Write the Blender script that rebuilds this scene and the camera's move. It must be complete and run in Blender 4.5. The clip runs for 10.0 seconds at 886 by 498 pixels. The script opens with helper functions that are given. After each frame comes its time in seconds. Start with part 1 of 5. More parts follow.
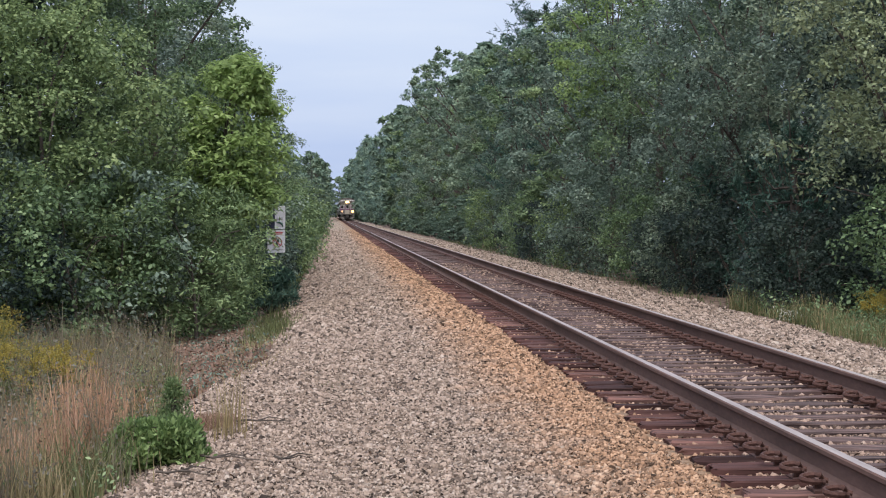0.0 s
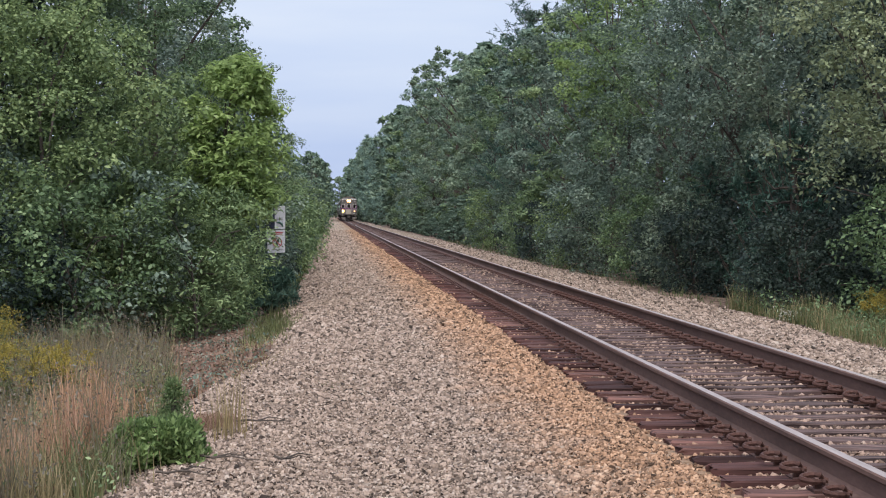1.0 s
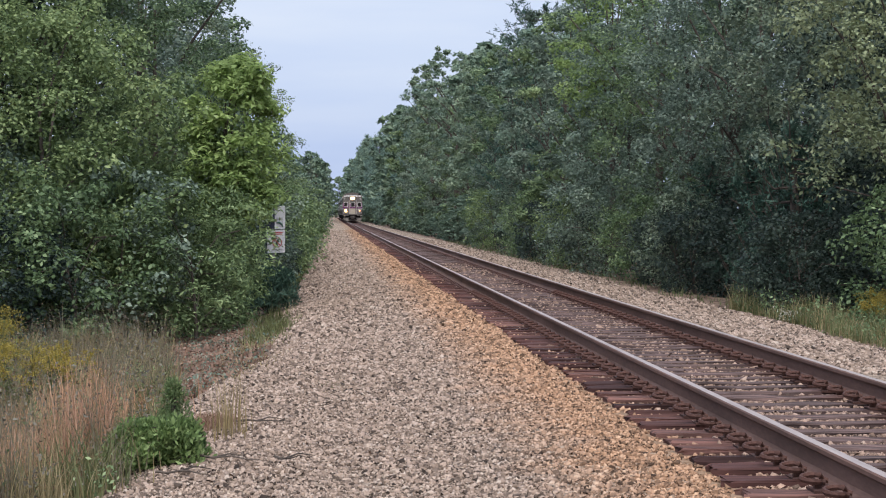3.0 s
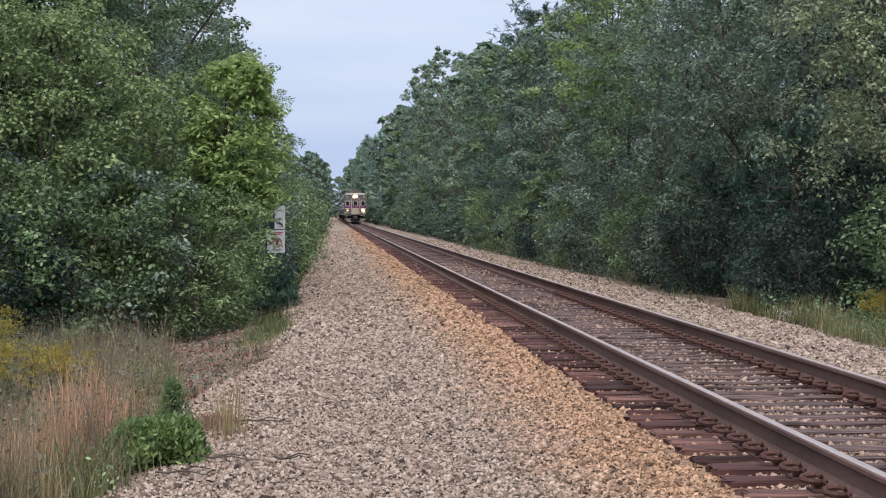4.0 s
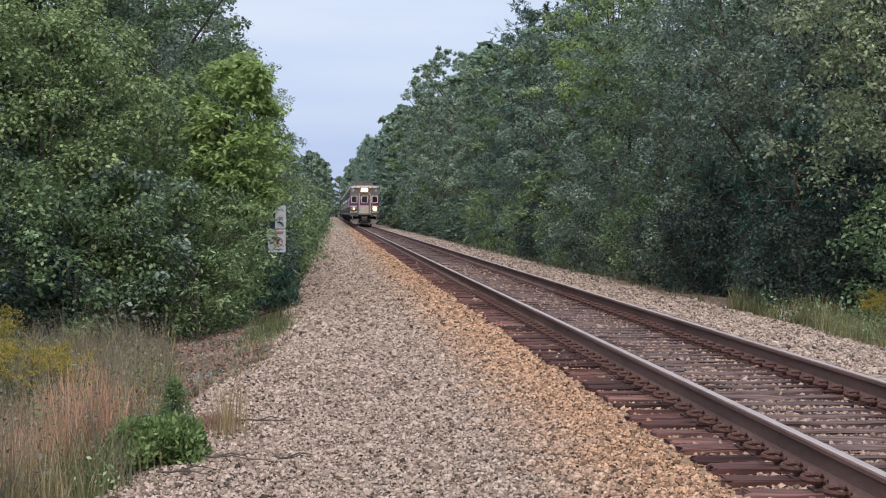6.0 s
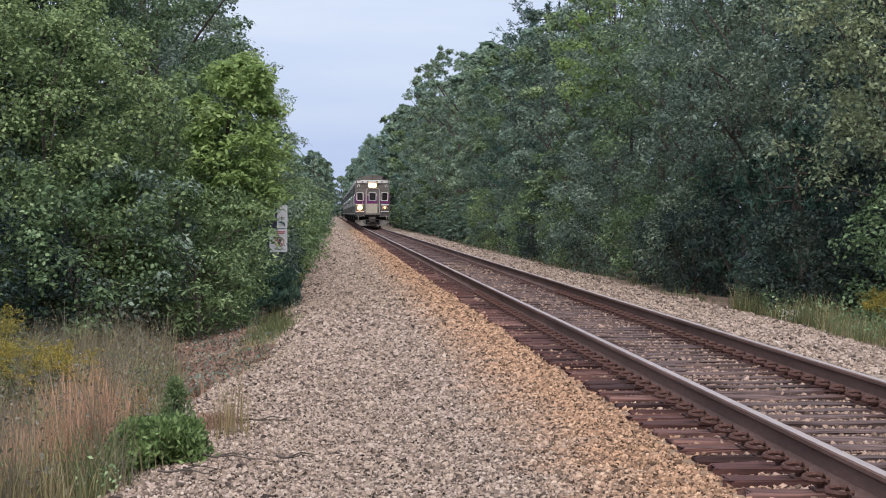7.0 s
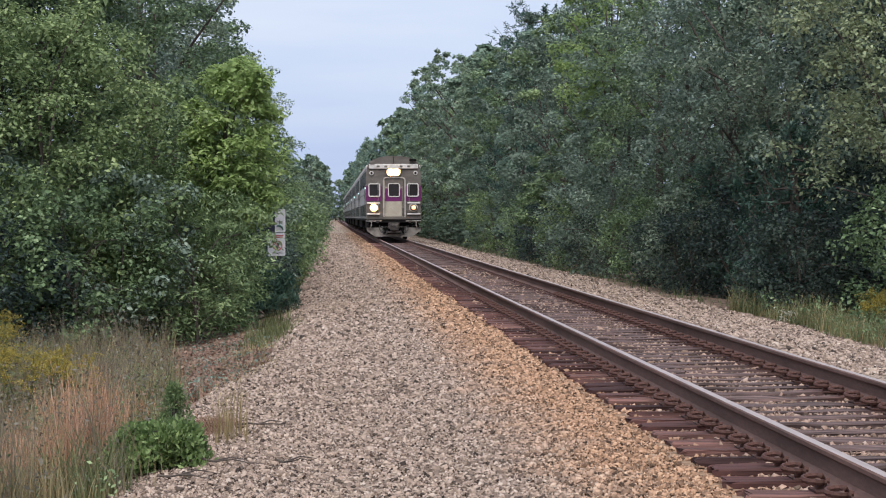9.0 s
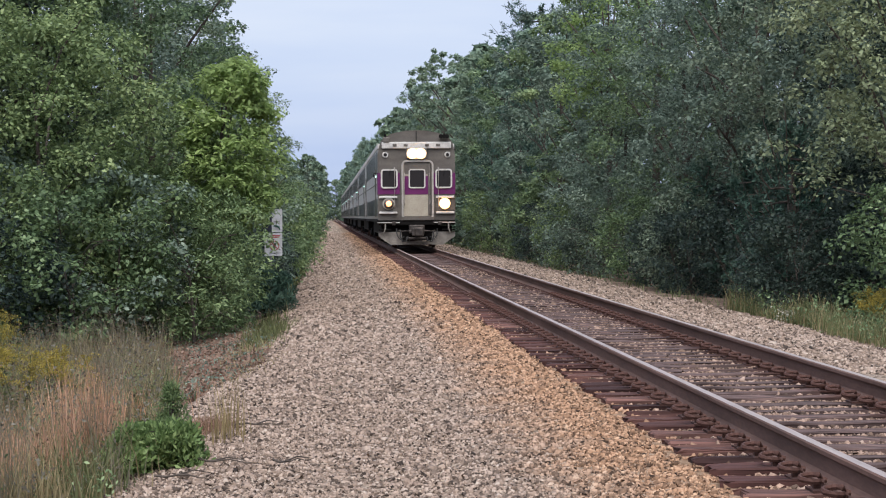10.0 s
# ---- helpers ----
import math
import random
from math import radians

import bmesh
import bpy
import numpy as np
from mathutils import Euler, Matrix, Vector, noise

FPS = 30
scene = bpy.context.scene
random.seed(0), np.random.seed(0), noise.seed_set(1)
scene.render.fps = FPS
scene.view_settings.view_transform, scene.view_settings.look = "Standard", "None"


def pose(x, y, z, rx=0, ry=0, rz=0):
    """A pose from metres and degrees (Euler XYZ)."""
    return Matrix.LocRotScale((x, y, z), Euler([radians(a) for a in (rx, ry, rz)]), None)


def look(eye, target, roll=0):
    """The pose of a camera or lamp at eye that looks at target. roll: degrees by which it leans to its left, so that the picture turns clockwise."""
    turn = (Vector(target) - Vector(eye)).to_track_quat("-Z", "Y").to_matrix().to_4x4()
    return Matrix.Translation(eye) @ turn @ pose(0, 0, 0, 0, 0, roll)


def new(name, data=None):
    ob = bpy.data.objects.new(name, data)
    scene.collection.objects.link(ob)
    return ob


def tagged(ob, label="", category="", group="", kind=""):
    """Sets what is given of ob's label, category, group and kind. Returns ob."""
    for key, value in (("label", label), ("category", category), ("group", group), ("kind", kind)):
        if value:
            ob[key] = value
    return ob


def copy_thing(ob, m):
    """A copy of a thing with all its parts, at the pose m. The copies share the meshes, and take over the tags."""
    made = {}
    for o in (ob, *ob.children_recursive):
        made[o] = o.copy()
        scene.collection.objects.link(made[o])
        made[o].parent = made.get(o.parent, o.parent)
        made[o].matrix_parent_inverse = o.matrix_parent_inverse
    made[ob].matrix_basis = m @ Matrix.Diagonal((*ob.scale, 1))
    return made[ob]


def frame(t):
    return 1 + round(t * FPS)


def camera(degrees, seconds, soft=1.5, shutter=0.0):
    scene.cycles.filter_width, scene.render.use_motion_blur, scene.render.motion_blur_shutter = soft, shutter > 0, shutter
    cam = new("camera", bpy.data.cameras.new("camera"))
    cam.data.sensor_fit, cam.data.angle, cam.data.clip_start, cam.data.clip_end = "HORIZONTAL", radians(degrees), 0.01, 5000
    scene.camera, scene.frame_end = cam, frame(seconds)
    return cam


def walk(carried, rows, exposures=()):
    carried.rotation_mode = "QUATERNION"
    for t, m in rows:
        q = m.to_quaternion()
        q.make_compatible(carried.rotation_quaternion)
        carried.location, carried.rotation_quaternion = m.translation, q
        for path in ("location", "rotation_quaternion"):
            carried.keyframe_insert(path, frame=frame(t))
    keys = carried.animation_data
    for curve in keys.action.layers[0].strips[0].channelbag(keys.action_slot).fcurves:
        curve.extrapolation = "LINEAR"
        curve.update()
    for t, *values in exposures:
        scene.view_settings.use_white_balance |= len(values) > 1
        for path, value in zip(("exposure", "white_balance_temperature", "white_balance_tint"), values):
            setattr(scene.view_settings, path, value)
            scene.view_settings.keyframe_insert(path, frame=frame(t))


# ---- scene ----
# Camera: hand-held beside the track, turning only by tremor.
EYE = (0.0, 0.0, 1.48)
cam = camera(24.77, 10.0, soft=1.1)
AIM = [  # seconds, degrees to the track's far side, degrees down, lean
    (0, 3.1871, 0.9983, 0.0193), (0.5, 3.1883, 1.0060, 0.0518), (1, 3.1890, 0.9978, 0.0114),
    (1.5, 3.1882, 0.9843, 0.0569), (2, 3.1848, 0.9845, 0.0597), (2.5, 3.1904, 0.9974, 0.0072),
    (4, 3.1918, 0.9952, 0.0104), (4.5, 3.1905, 0.9468, 0.0000), (5, 3.1905, 0.9468, 0.0000),
    (5.5, 3.1905, 0.9948, 0.0028), (7, 3.1271, 1.0147, 0.0397), (7.5, 3.1364, 0.9113, 0.0373),
    (8, 3.1389, 0.9100, 0.0284), (8.5, 3.1727, 0.9063, -0.1882), (9, 3.1800, 0.9294, -0.2742),
    (9.5, 3.1975, 0.9412, -0.4425), (10, 3.2670, 0.9365, -0.3510),
]


def aim(yaw, down, lean):
    a, d = radians(yaw), radians(down)
    way = Vector((math.sin(a) * math.cos(d), math.cos(a) * math.cos(d), -math.sin(d)))
    return look(EYE, Vector(EYE) + way * 50, lean)


walk(cam, [(t, aim(*a)) for t, *a in AIM])

# ---- light: thin overcast towards evening ----
SUN_UP, SUN_TURN = radians(58), radians(186)
world = bpy.data.worlds.new("overcast_sky")
scene.world = world
world.use_nodes = True
wn, wl = world.node_tree.nodes, world.node_tree.links
wn.clear()
w_out = wn.new("ShaderNodeOutputWorld")
w_bg = wn.new("ShaderNodeBackground")
w_sky = wn.new("ShaderNodeTexSky")
w_sky.sky_type = "NISHITA"
w_sky.sun_disc = False
w_sky.sun_elevation, w_sky.sun_rotation = SUN_UP, SUN_TURN
w_sky.air_density, w_sky.dust_density, w_sky.ozone_density = 1.0, 1.5, 1.2
w_co = wn.new("ShaderNodeTexCoord")
w_map = wn.new("ShaderNodeMapping")
w_map.inputs["Scale"].default_value = (1.0, 1.0, 7.0)
w_noise = wn.new("ShaderNodeTexNoise")
w_noise.inputs["Scale"].default_value = 2.2
w_noise.inputs["Detail"].default_value = 5
w_ramp = wn.new("ShaderNodeMapRange")
w_ramp.inputs["From Min"].default_value, w_ramp.inputs["From Max"].default_value = 0.32, 0.68
w_ramp.inputs["To Min"].default_value, w_ramp.inputs["To Max"].default_value = 0.0, 1.0
w_mix = wn.new("ShaderNodeMix")
w_mix.data_type = "RGBA"
w_mix.inputs[6].default_value = (3.7, 4.75, 7.5, 1)
w_mix.inputs[7].default_value = (6.2, 6.75, 8.1, 1)
w_veil = wn.new("ShaderNodeMix")
w_veil.data_type = "RGBA"
w_veil.inputs[0].default_value = 0.82
wl.new(w_co.outputs["Generated"], w_map.inputs["Vector"])
wl.new(w_map.outputs["Vector"], w_noise.inputs["Vector"])
wl.new(w_noise.outputs["Fac"], w_ramp.inputs["Value"])
wl.new(w_ramp.outputs["Result"], w_mix.inputs[0])
wl.new(w_sky.outputs["Color"], w_veil.inputs[6])
wl.new(w_mix.outputs[2], w_veil.inputs[7])
wl.new(w_veil.outputs[2], w_bg.inputs["Color"])
w_bg.inputs["Strength"].default_value = 0.081
wl.new(w_bg.outputs[0], w_out.inputs["Surface"])
sun = new("sun", bpy.data.lights.new("sun", "SUN"))
sun.data.energy, sun.data.angle, sun.data.color = 3.0, radians(60), (1.0, 0.955, 0.93)
sun.rotation_euler = (Vector((math.sin(SUN_TURN) * math.cos(SUN_UP), math.cos(SUN_TURN) * math.cos(SUN_UP), math.sin(SUN_UP)))).to_track_quat("Z", "Y").to_euler()
scene.view_settings.exposure = 0.65


# ---- materials ----
def material(name, rough=0.7, metal=0.0, spec=0.3):
    m = bpy.data.materials.new(name)
    m.use_nodes = True
    b = m.node_tree.nodes["Principled BSDF"]
    b.inputs["Roughness"].default_value = rough
    b.inputs["Metallic"].default_value = metal
    b.inputs["Specular IOR Level"].default_value = spec
    return m, m.node_tree.nodes, m.node_tree.links, b


def ramp(nodes, stops):
    r = nodes.new("ShaderNodeValToRGB")
    while len(r.color_ramp.elements) < len(stops):
        r.color_ramp.elements.new(0.5)
    for e, (p, c) in zip(r.color_ramp.elements, stops):
        e.position, e.color = p, (*c, 1)
    return r


def noise_node(nodes, links, scale, detail=4, where="Object", stretch=(1, 1, 1)):
    co = nodes.new("ShaderNodeTexCoord")
    mp = nodes.new("ShaderNodeMapping")
    mp.inputs["Scale"].default_value = stretch
    n = nodes.new("ShaderNodeTexNoise")
    n.inputs["Scale"].default_value, n.inputs["Detail"].default_value = scale, detail
    links.new(co.outputs[where], mp.inputs["Vector"])
    links.new(mp.outputs["Vector"], n.inputs["Vector"])
    return n


def mixed(nodes, links, fac, a, b, mode="MIX"):
    m = nodes.new("ShaderNodeMix")
    m.data_type, m.blend_type = "RGBA", mode
    for sock, v in ((m.inputs[0], fac), (m.inputs[6], a), (m.inputs[7], b)):
        if isinstance(v, bpy.types.NodeSocket):
            links.new(v, sock)
        elif isinstance(v, tuple):
            sock.default_value = (*v, 1)
        else:
            sock.default_value = v
    return m.outputs[2]


def bumped(nodes, links, b, height, strength=0.3, distance=0.02):
    bp = nodes.new("ShaderNodeBump")
    bp.inputs["Strength"].default_value, bp.inputs["Distance"].default_value = strength, distance
    links.new(height, bp.inputs["Height"])
    links.new(bp.outputs["Normal"], b.inputs["Normal"])


def surface(name, c1, c2, scale=6, rough=0.7, metal=0.0, bump=0.2, stretch=(1, 1, 1), fine=60):
    """Two-scale varied surface between two colours."""
    m, n, l, b = material(name, rough, metal)
    big, small = noise_node(n, l, scale, 4, stretch=stretch), noise_node(n, l, fine, 3, stretch=stretch)
    r = ramp(n, [(0.3, c1), (0.7, c2)])
    l.new(big.outputs["Fac"], r.inputs["Fac"])
    r2 = ramp(n, [(0.3, (0.72, 0.72, 0.72)), (0.7, (1, 1, 1))])
    l.new(small.outputs["Fac"], r2.inputs["Fac"])
    l.new(mixed(n, l, 1.0, r.outputs["Color"], r2.outputs["Color"], "MULTIPLY"), b.inputs["Base Color"])
    bumped(n, l, b, small.outputs["Fac"], bump, 0.01)
    return m


def glow(name, colour, strength):
    m, n, l, b = material(name, 0.3)
    b.inputs["Base Color"].default_value = (*colour, 1)
    b.inputs["Emission Color"].default_value = (*colour, 1)
    b.inputs["Emission Strength"].default_value = strength
    return m


def leaf_material(name, dark, mid, light, sheer=0.36):
    """Leaves vary one by one and tree by tree; light passes partly through."""
    m, n, l, b = material(name, 0.55, 0, 0.25)
    g = n.new("ShaderNodeNewGeometry")
    info = n.new("ShaderNodeObjectInfo")
    r = ramp(n, [(0.0, dark), (0.55, mid), (1.0, light)])
    patch = noise_node(n, l, 0.6, 3)
    add = n.new("ShaderNodeMath")
    add.operation = "MULTIPLY_ADD"
    l.new(patch.outputs["Fac"], add.inputs[0])
    add.inputs[1].default_value = 1.25
    sub = n.new("ShaderNodeMath")
    sub.operation = "MULTIPLY_ADD"
    l.new(g.outputs["Random Per Island"], sub.inputs[0])
    sub.inputs[1].default_value, sub.inputs[2].default_value = 0.6, -0.44
    l.new(sub.outputs[0], add.inputs[2])
    l.new(add.outputs[0], r.inputs["Fac"])
    tint = ramp(n, [(0.0, (0.86, 0.92, 0.93)), (0.5, (0.97, 1.0, 0.97)), (1.0, (1.07, 1.05, 0.92))])
    l.new(info.outputs["Random"], tint.inputs["Fac"])
    col = mixed(n, l, 1.0, r.outputs["Color"], tint.outputs["Color"], "MULTIPLY")
    l.new(col, b.inputs["Base Color"])
    tr = n.new("ShaderNodeBsdfTranslucent")
    l.new(col, tr.inputs["Color"])
    ms = n.new("ShaderNodeMixShader")
    ms.inputs[0].default_value = sheer
    l.new(b.outputs[0], ms.inputs[1])
    l.new(tr.outputs[0], ms.inputs[2])
    l.new(ms.outputs[0], n["Material Output"].inputs["Surface"])
    return m


LEAF = leaf_material("leaf_green", (0.045, 0.07, 0.039), (0.145, 0.21, 0.108), (0.37, 0.46, 0.25))
LEAF_GREY = leaf_material("leaf_grey_green", (0.05, 0.075, 0.057), (0.155, 0.205, 0.158), (0.36, 0.43, 0.335))
LEAF_LIME = leaf_material("leaf_lime", (0.13, 0.19, 0.075), (0.275, 0.37, 0.135), (0.47, 0.57, 0.24), 0.5)
LEAF_FRESH = leaf_material("leaf_mid_green", (0.048, 0.078, 0.036), (0.15, 0.215, 0.1), (0.37, 0.455, 0.235))
# distance haze is mixed into this leaf colour
LEAF_HAZED = leaf_material("leaf_hazed_blue_green", (0.072, 0.11, 0.08), (0.17, 0.24, 0.178), (0.34, 0.42, 0.32))
LEAF_OLIVE = leaf_material("leaf_yellowing", (0.11, 0.13, 0.075), (0.27, 0.31, 0.17), (0.5, 0.53, 0.33))
LEAF_BUSH = leaf_material("leaf_fresh_green", (0.04, 0.07, 0.025), (0.16, 0.235, 0.085), (0.38, 0.46, 0.2))
DEAD_LEAF = leaf_material("dead_leaf", (0.09, 0.05, 0.036), (0.19, 0.112, 0.082), (0.34, 0.225, 0.175), 0.1)
# dark leaves, with the hollow's deep shade put into their colour
LEAF_DARK_SHADE = leaf_material("leaf_dark_shade", (0.016, 0.026, 0.025), (0.042, 0.065, 0.055), (0.12, 0.16, 0.135))
NEEDLE = leaf_material("needle_blue_green", (0.022, 0.05, 0.04), (0.05, 0.1, 0.078), (0.11, 0.18, 0.135), 0.15)
# needles paled and blued in place of distance haze
NEEDLE_HAZED = leaf_material("needle_hazed_pale", (0.085, 0.13, 0.108), (0.165, 0.245, 0.2), (0.29, 0.38, 0.31), 0.3)
HEATH = leaf_material("grey_stem", (0.08, 0.07, 0.055), (0.16, 0.14, 0.108), (0.26, 0.235, 0.19), 0.2)
STRAW = leaf_material("dry_straw", (0.13, 0.1, 0.053), (0.3, 0.235, 0.125), (0.52, 0.42, 0.25), 0.3)
SEED = leaf_material("brown_seed_head", (0.045, 0.03, 0.024), (0.105, 0.07, 0.05), (0.2, 0.14, 0.1), 0.1)
STRAW_RED = leaf_material("rusty_straw", (0.24, 0.115, 0.072), (0.5, 0.28, 0.185), (0.72, 0.47, 0.34), 0.3)
GRASS = leaf_material("green_grass", (0.05, 0.06, 0.026), (0.13, 0.145, 0.064), (0.28, 0.285, 0.15), 0.3)
PALE_FLOWER = leaf_material("pale_flower", (0.3, 0.29, 0.25), (0.5, 0.49, 0.44), (0.65, 0.64, 0.6), 0.3)
GOLD = leaf_material("goldenrod_yellow", (0.15, 0.12, 0.03), (0.28, 0.22, 0.045), (0.42, 0.34, 0.08), 0.2)
BARK = surface("bark", (0.05, 0.04, 0.033), (0.11, 0.09, 0.075), 4, 0.9, 0, 0.6, (1, 1, 0.2), 25)
RUST = surface("rusty_steel", (0.055, 0.028, 0.023), (0.11, 0.052, 0.04), 9, 0.75, 0.2, 0.4, fine=80)
RAIL_SIDE = surface("rail_side_rust", (0.095, 0.054, 0.042), (0.165, 0.096, 0.076), 3, 0.8, 0.0, 0.15, (1, 0.2, 1), 50)
RAIL_TOP = surface("polished_rail_top", (0.36, 0.3, 0.275), (0.47, 0.4, 0.37), 2, 0.45, 0.3, 0.02, (1, 0.05, 1), 40)
# base colour paled in place of the sky's reflection along the sides
SIDE_SHEEN_STEEL = surface("fluted_steel_sky_sheen", (0.4, 0.39, 0.375), (0.52, 0.505, 0.49), 1.2, 0.38, 0.25, 0.08, (1, 0.3, 6), 14)
STAINLESS = surface("grimy_stainless", (0.115, 0.102, 0.09), (0.175, 0.158, 0.14), 1.2, 0.5, 0.3, 0.08, (1, 1, 3), 18)
ROOF_GREY = surface("roof_grey", (0.1, 0.09, 0.08), (0.15, 0.135, 0.12), 1.5, 0.6, 0.1, 0.1, fine=20)
WHITE = surface("dirty_white_paint", (0.5, 0.48, 0.45), (0.68, 0.66, 0.63), 3, 0.5, 0, 0.05, fine=30)
PURPLE = surface("purple_paint", (0.11, 0.016, 0.09), (0.15, 0.024, 0.12), 2, 0.4, 0, 0.05, fine=30)
DOOR_TAN = surface("door_tan", (0.38, 0.34, 0.27), (0.46, 0.42, 0.34), 3, 0.5, 0.1, 0.05, fine=30)
BLACK = surface("black_steel", (0.004, 0.0036, 0.0034), (0.013, 0.012, 0.011), 4, 0.8, 0.0, 0.2, fine=40)
BLACK.node_tree.nodes["Principled BSDF"].inputs["Specular IOR Level"].default_value = 0.12
RUBBER = surface("dark_gasket", (0.02, 0.02, 0.02), (0.035, 0.035, 0.035), 6, 0.7)
SIGN_WHITE = surface("sign_white", (0.6, 0.6, 0.62), (0.7, 0.7, 0.72), 6, 0.5, fine=40)
SIGN_NAVY = surface("sign_navy", (0.02, 0.025, 0.045), (0.03, 0.035, 0.06), 6, 0.5)
SIGN_TEAL = surface("sign_teal", (0.05, 0.12, 0.1), (0.08, 0.18, 0.14), 6, 0.5)
SIGN_RED = surface("sign_red", (0.4, 0.08, 0.08), (0.5, 0.12, 0.12), 6, 0.5)
SIGN_GREY = surface("sign_grey", (0.2, 0.18, 0.19), (0.3, 0.28, 0.3), 6, 0.5)
GALV = surface("galvanised_post", (0.2, 0.2, 0.19), (0.3, 0.3, 0.29), 8, 0.55, 0.5)
GLASS, _n, _l, _b = material("cab_glass", 0.06, 0.0, 0.3)
_b.inputs["Base Color"].default_value = (0.016, 0.013, 0.012, 1)
SIDE_GLASS, _n, _l, _b = material("tinted_side_glass", 0.3, 0.0, 0.2)
_b.inputs["Base Color"].default_value = (0.012, 0.013, 0.014, 1)
HEAD_GLOW = glow("headlight_lens", (1.0, 0.5, 0.15), 7.5)
DITCH_GLOW = glow("ditch_light_lens", (1.0, 0.46, 0.13), 7.5)
DIM_GLOW = glow("dimmed_lens", (1.0, 0.36, 0.14), 2.6)
MARK_GLOW = glow("marker_lens", (0.6, 1.0, 0.9), 1.2)
# pale dishes added round the lamps to catch their light as glare
GLARE_REFLECTOR = surface("lamp_glare_reflector", (0.6, 0.55, 0.48), (0.72, 0.67, 0.6), 5, 0.5, 0.0, 0.02)
FRAME_GREY = surface("pale_frame_steel", (0.34, 0.32, 0.29), (0.46, 0.43, 0.4), 4, 0.5, 0.1, 0.05, fine=30)
PLOW_GREY = surface("scuffed_plow_steel", (0.15, 0.135, 0.12), (0.29, 0.27, 0.24), 3, 0.6, 0.1, 0.2, fine=18)
COUPLER_STEEL = surface("greasy_coupler_steel", (0.03, 0.026, 0.024), (0.09, 0.078, 0.07), 6, 0.5, 0.3, 0.3, fine=30)


def ground_material():
    """Gravel beside and under the track, leaf litter and soil beyond it."""
    m, n, l, b = material("gravel_and_soil", 0.95, 0, 0.15)
    g = n.new("ShaderNodeNewGeometry")
    sep = n.new("ShaderNodeSeparateXYZ")
    l.new(g.outputs["Position"], sep.inputs[0])
    cell = n.new("ShaderNodeTexVoronoi")
    cell.inputs["Scale"].default_value = 26
    l.new(g.outputs["Position"], cell.inputs["Vector"])
    grav = ramp(n, [(0.0, (0.05, 0.038, 0.028)), (0.3, (0.2, 0.156, 0.12)), (0.7, (0.33, 0.262, 0.204)), (1.0, (0.46, 0.375, 0.3))])
    sc = n.new("ShaderNodeSeparateColor")
    l.new(cell.outputs["Color"], sc.inputs[0])
    l.new(sc.outputs[0], grav.inputs["Fac"])
    dirt = noise_node(n, l, 2.0, 6, "Object")
    litter = ramp(n, [(0.3, (0.07, 0.045, 0.033)), (0.5, (0.15, 0.105, 0.078)), (0.7, (0.25, 0.185, 0.14))])
    l.new(dirt.outputs["Fac"], litter.inputs["Fac"])
    rust = n.new("ShaderNodeMapRange")
    wob = n.new("ShaderNodeMath")
    wob.operation = "MULTIPLY_ADD"
    l.new(dirt.outputs["Fac"], wob.inputs[0])
    wob.inputs[1].default_value = 0.8
    l.new(sep.outputs["X"], wob.inputs[2])
    rust.inputs["From Min"].default_value, rust.inputs["From Max"].default_value = 1.7, 2.6
    rust.inputs["To Min"].default_value, rust.inputs["To Max"].default_value = 0.0, 0.75
    l.new(wob.outputs[0], rust.inputs["Value"])
    past = n.new("ShaderNodeMapRange")
    past.inputs["From Min"].default_value, past.inputs["From Max"].default_value = 5.0, 4.6
    l.new(sep.outputs["X"], past.inputs["Value"])
    both = n.new("ShaderNodeMath")
    both.operation = "MULTIPLY"
    l.new(rust.outputs["Result"], both.inputs[0])
    l.new(past.outputs["Result"], both.inputs[1])
    blot = noise_node(n, l, 0.9, 6, "Object", (1.6, 0.5, 1))
    tone = ramp(n, [(0.3, (0.78, 0.77, 0.76)), (0.7, (1.15, 1.14, 1.12))])
    l.new(blot.outputs["Fac"], tone.inputs["Fac"])
    mottled = mixed(n, l, 1.0, grav.outputs["Color"], tone.outputs["Color"], "MULTIPLY")
    stained = mixed(n, l, both.outputs[0], mottled, (0.24, 0.15, 0.09))
    # darker maroon ground between the sleepers
    into = n.new("ShaderNodeMapRange")
    into.inputs["From Min"].default_value, into.inputs["From Max"].default_value = 2.18, 2.3
    into.inputs["To Max"].default_value = 0.9
    l.new(sep.outputs["X"], into.inputs["Value"])
    bed = n.new("ShaderNodeMath")
    bed.operation = "MULTIPLY"
    l.new(into.outputs["Result"], bed.inputs[0])
    l.new(past.outputs["Result"], bed.inputs[1])
    bed_tone = mixed(n, l, 0.25, (0.075, 0.046, 0.042), grav.outputs["Color"])
    stained = mixed(n, l, bed.outputs[0], stained, bed_tone)
    attr = n.new("ShaderNodeAttribute")
    attr.attribute_name = "soil"
    l.new(mixed(n, l, attr.outputs["Fac"], stained, litter.outputs["Color"]), b.inputs["Base Color"])
    bumped(n, l, b, cell.outputs["Distance"], 0.6, 0.03)
    return m


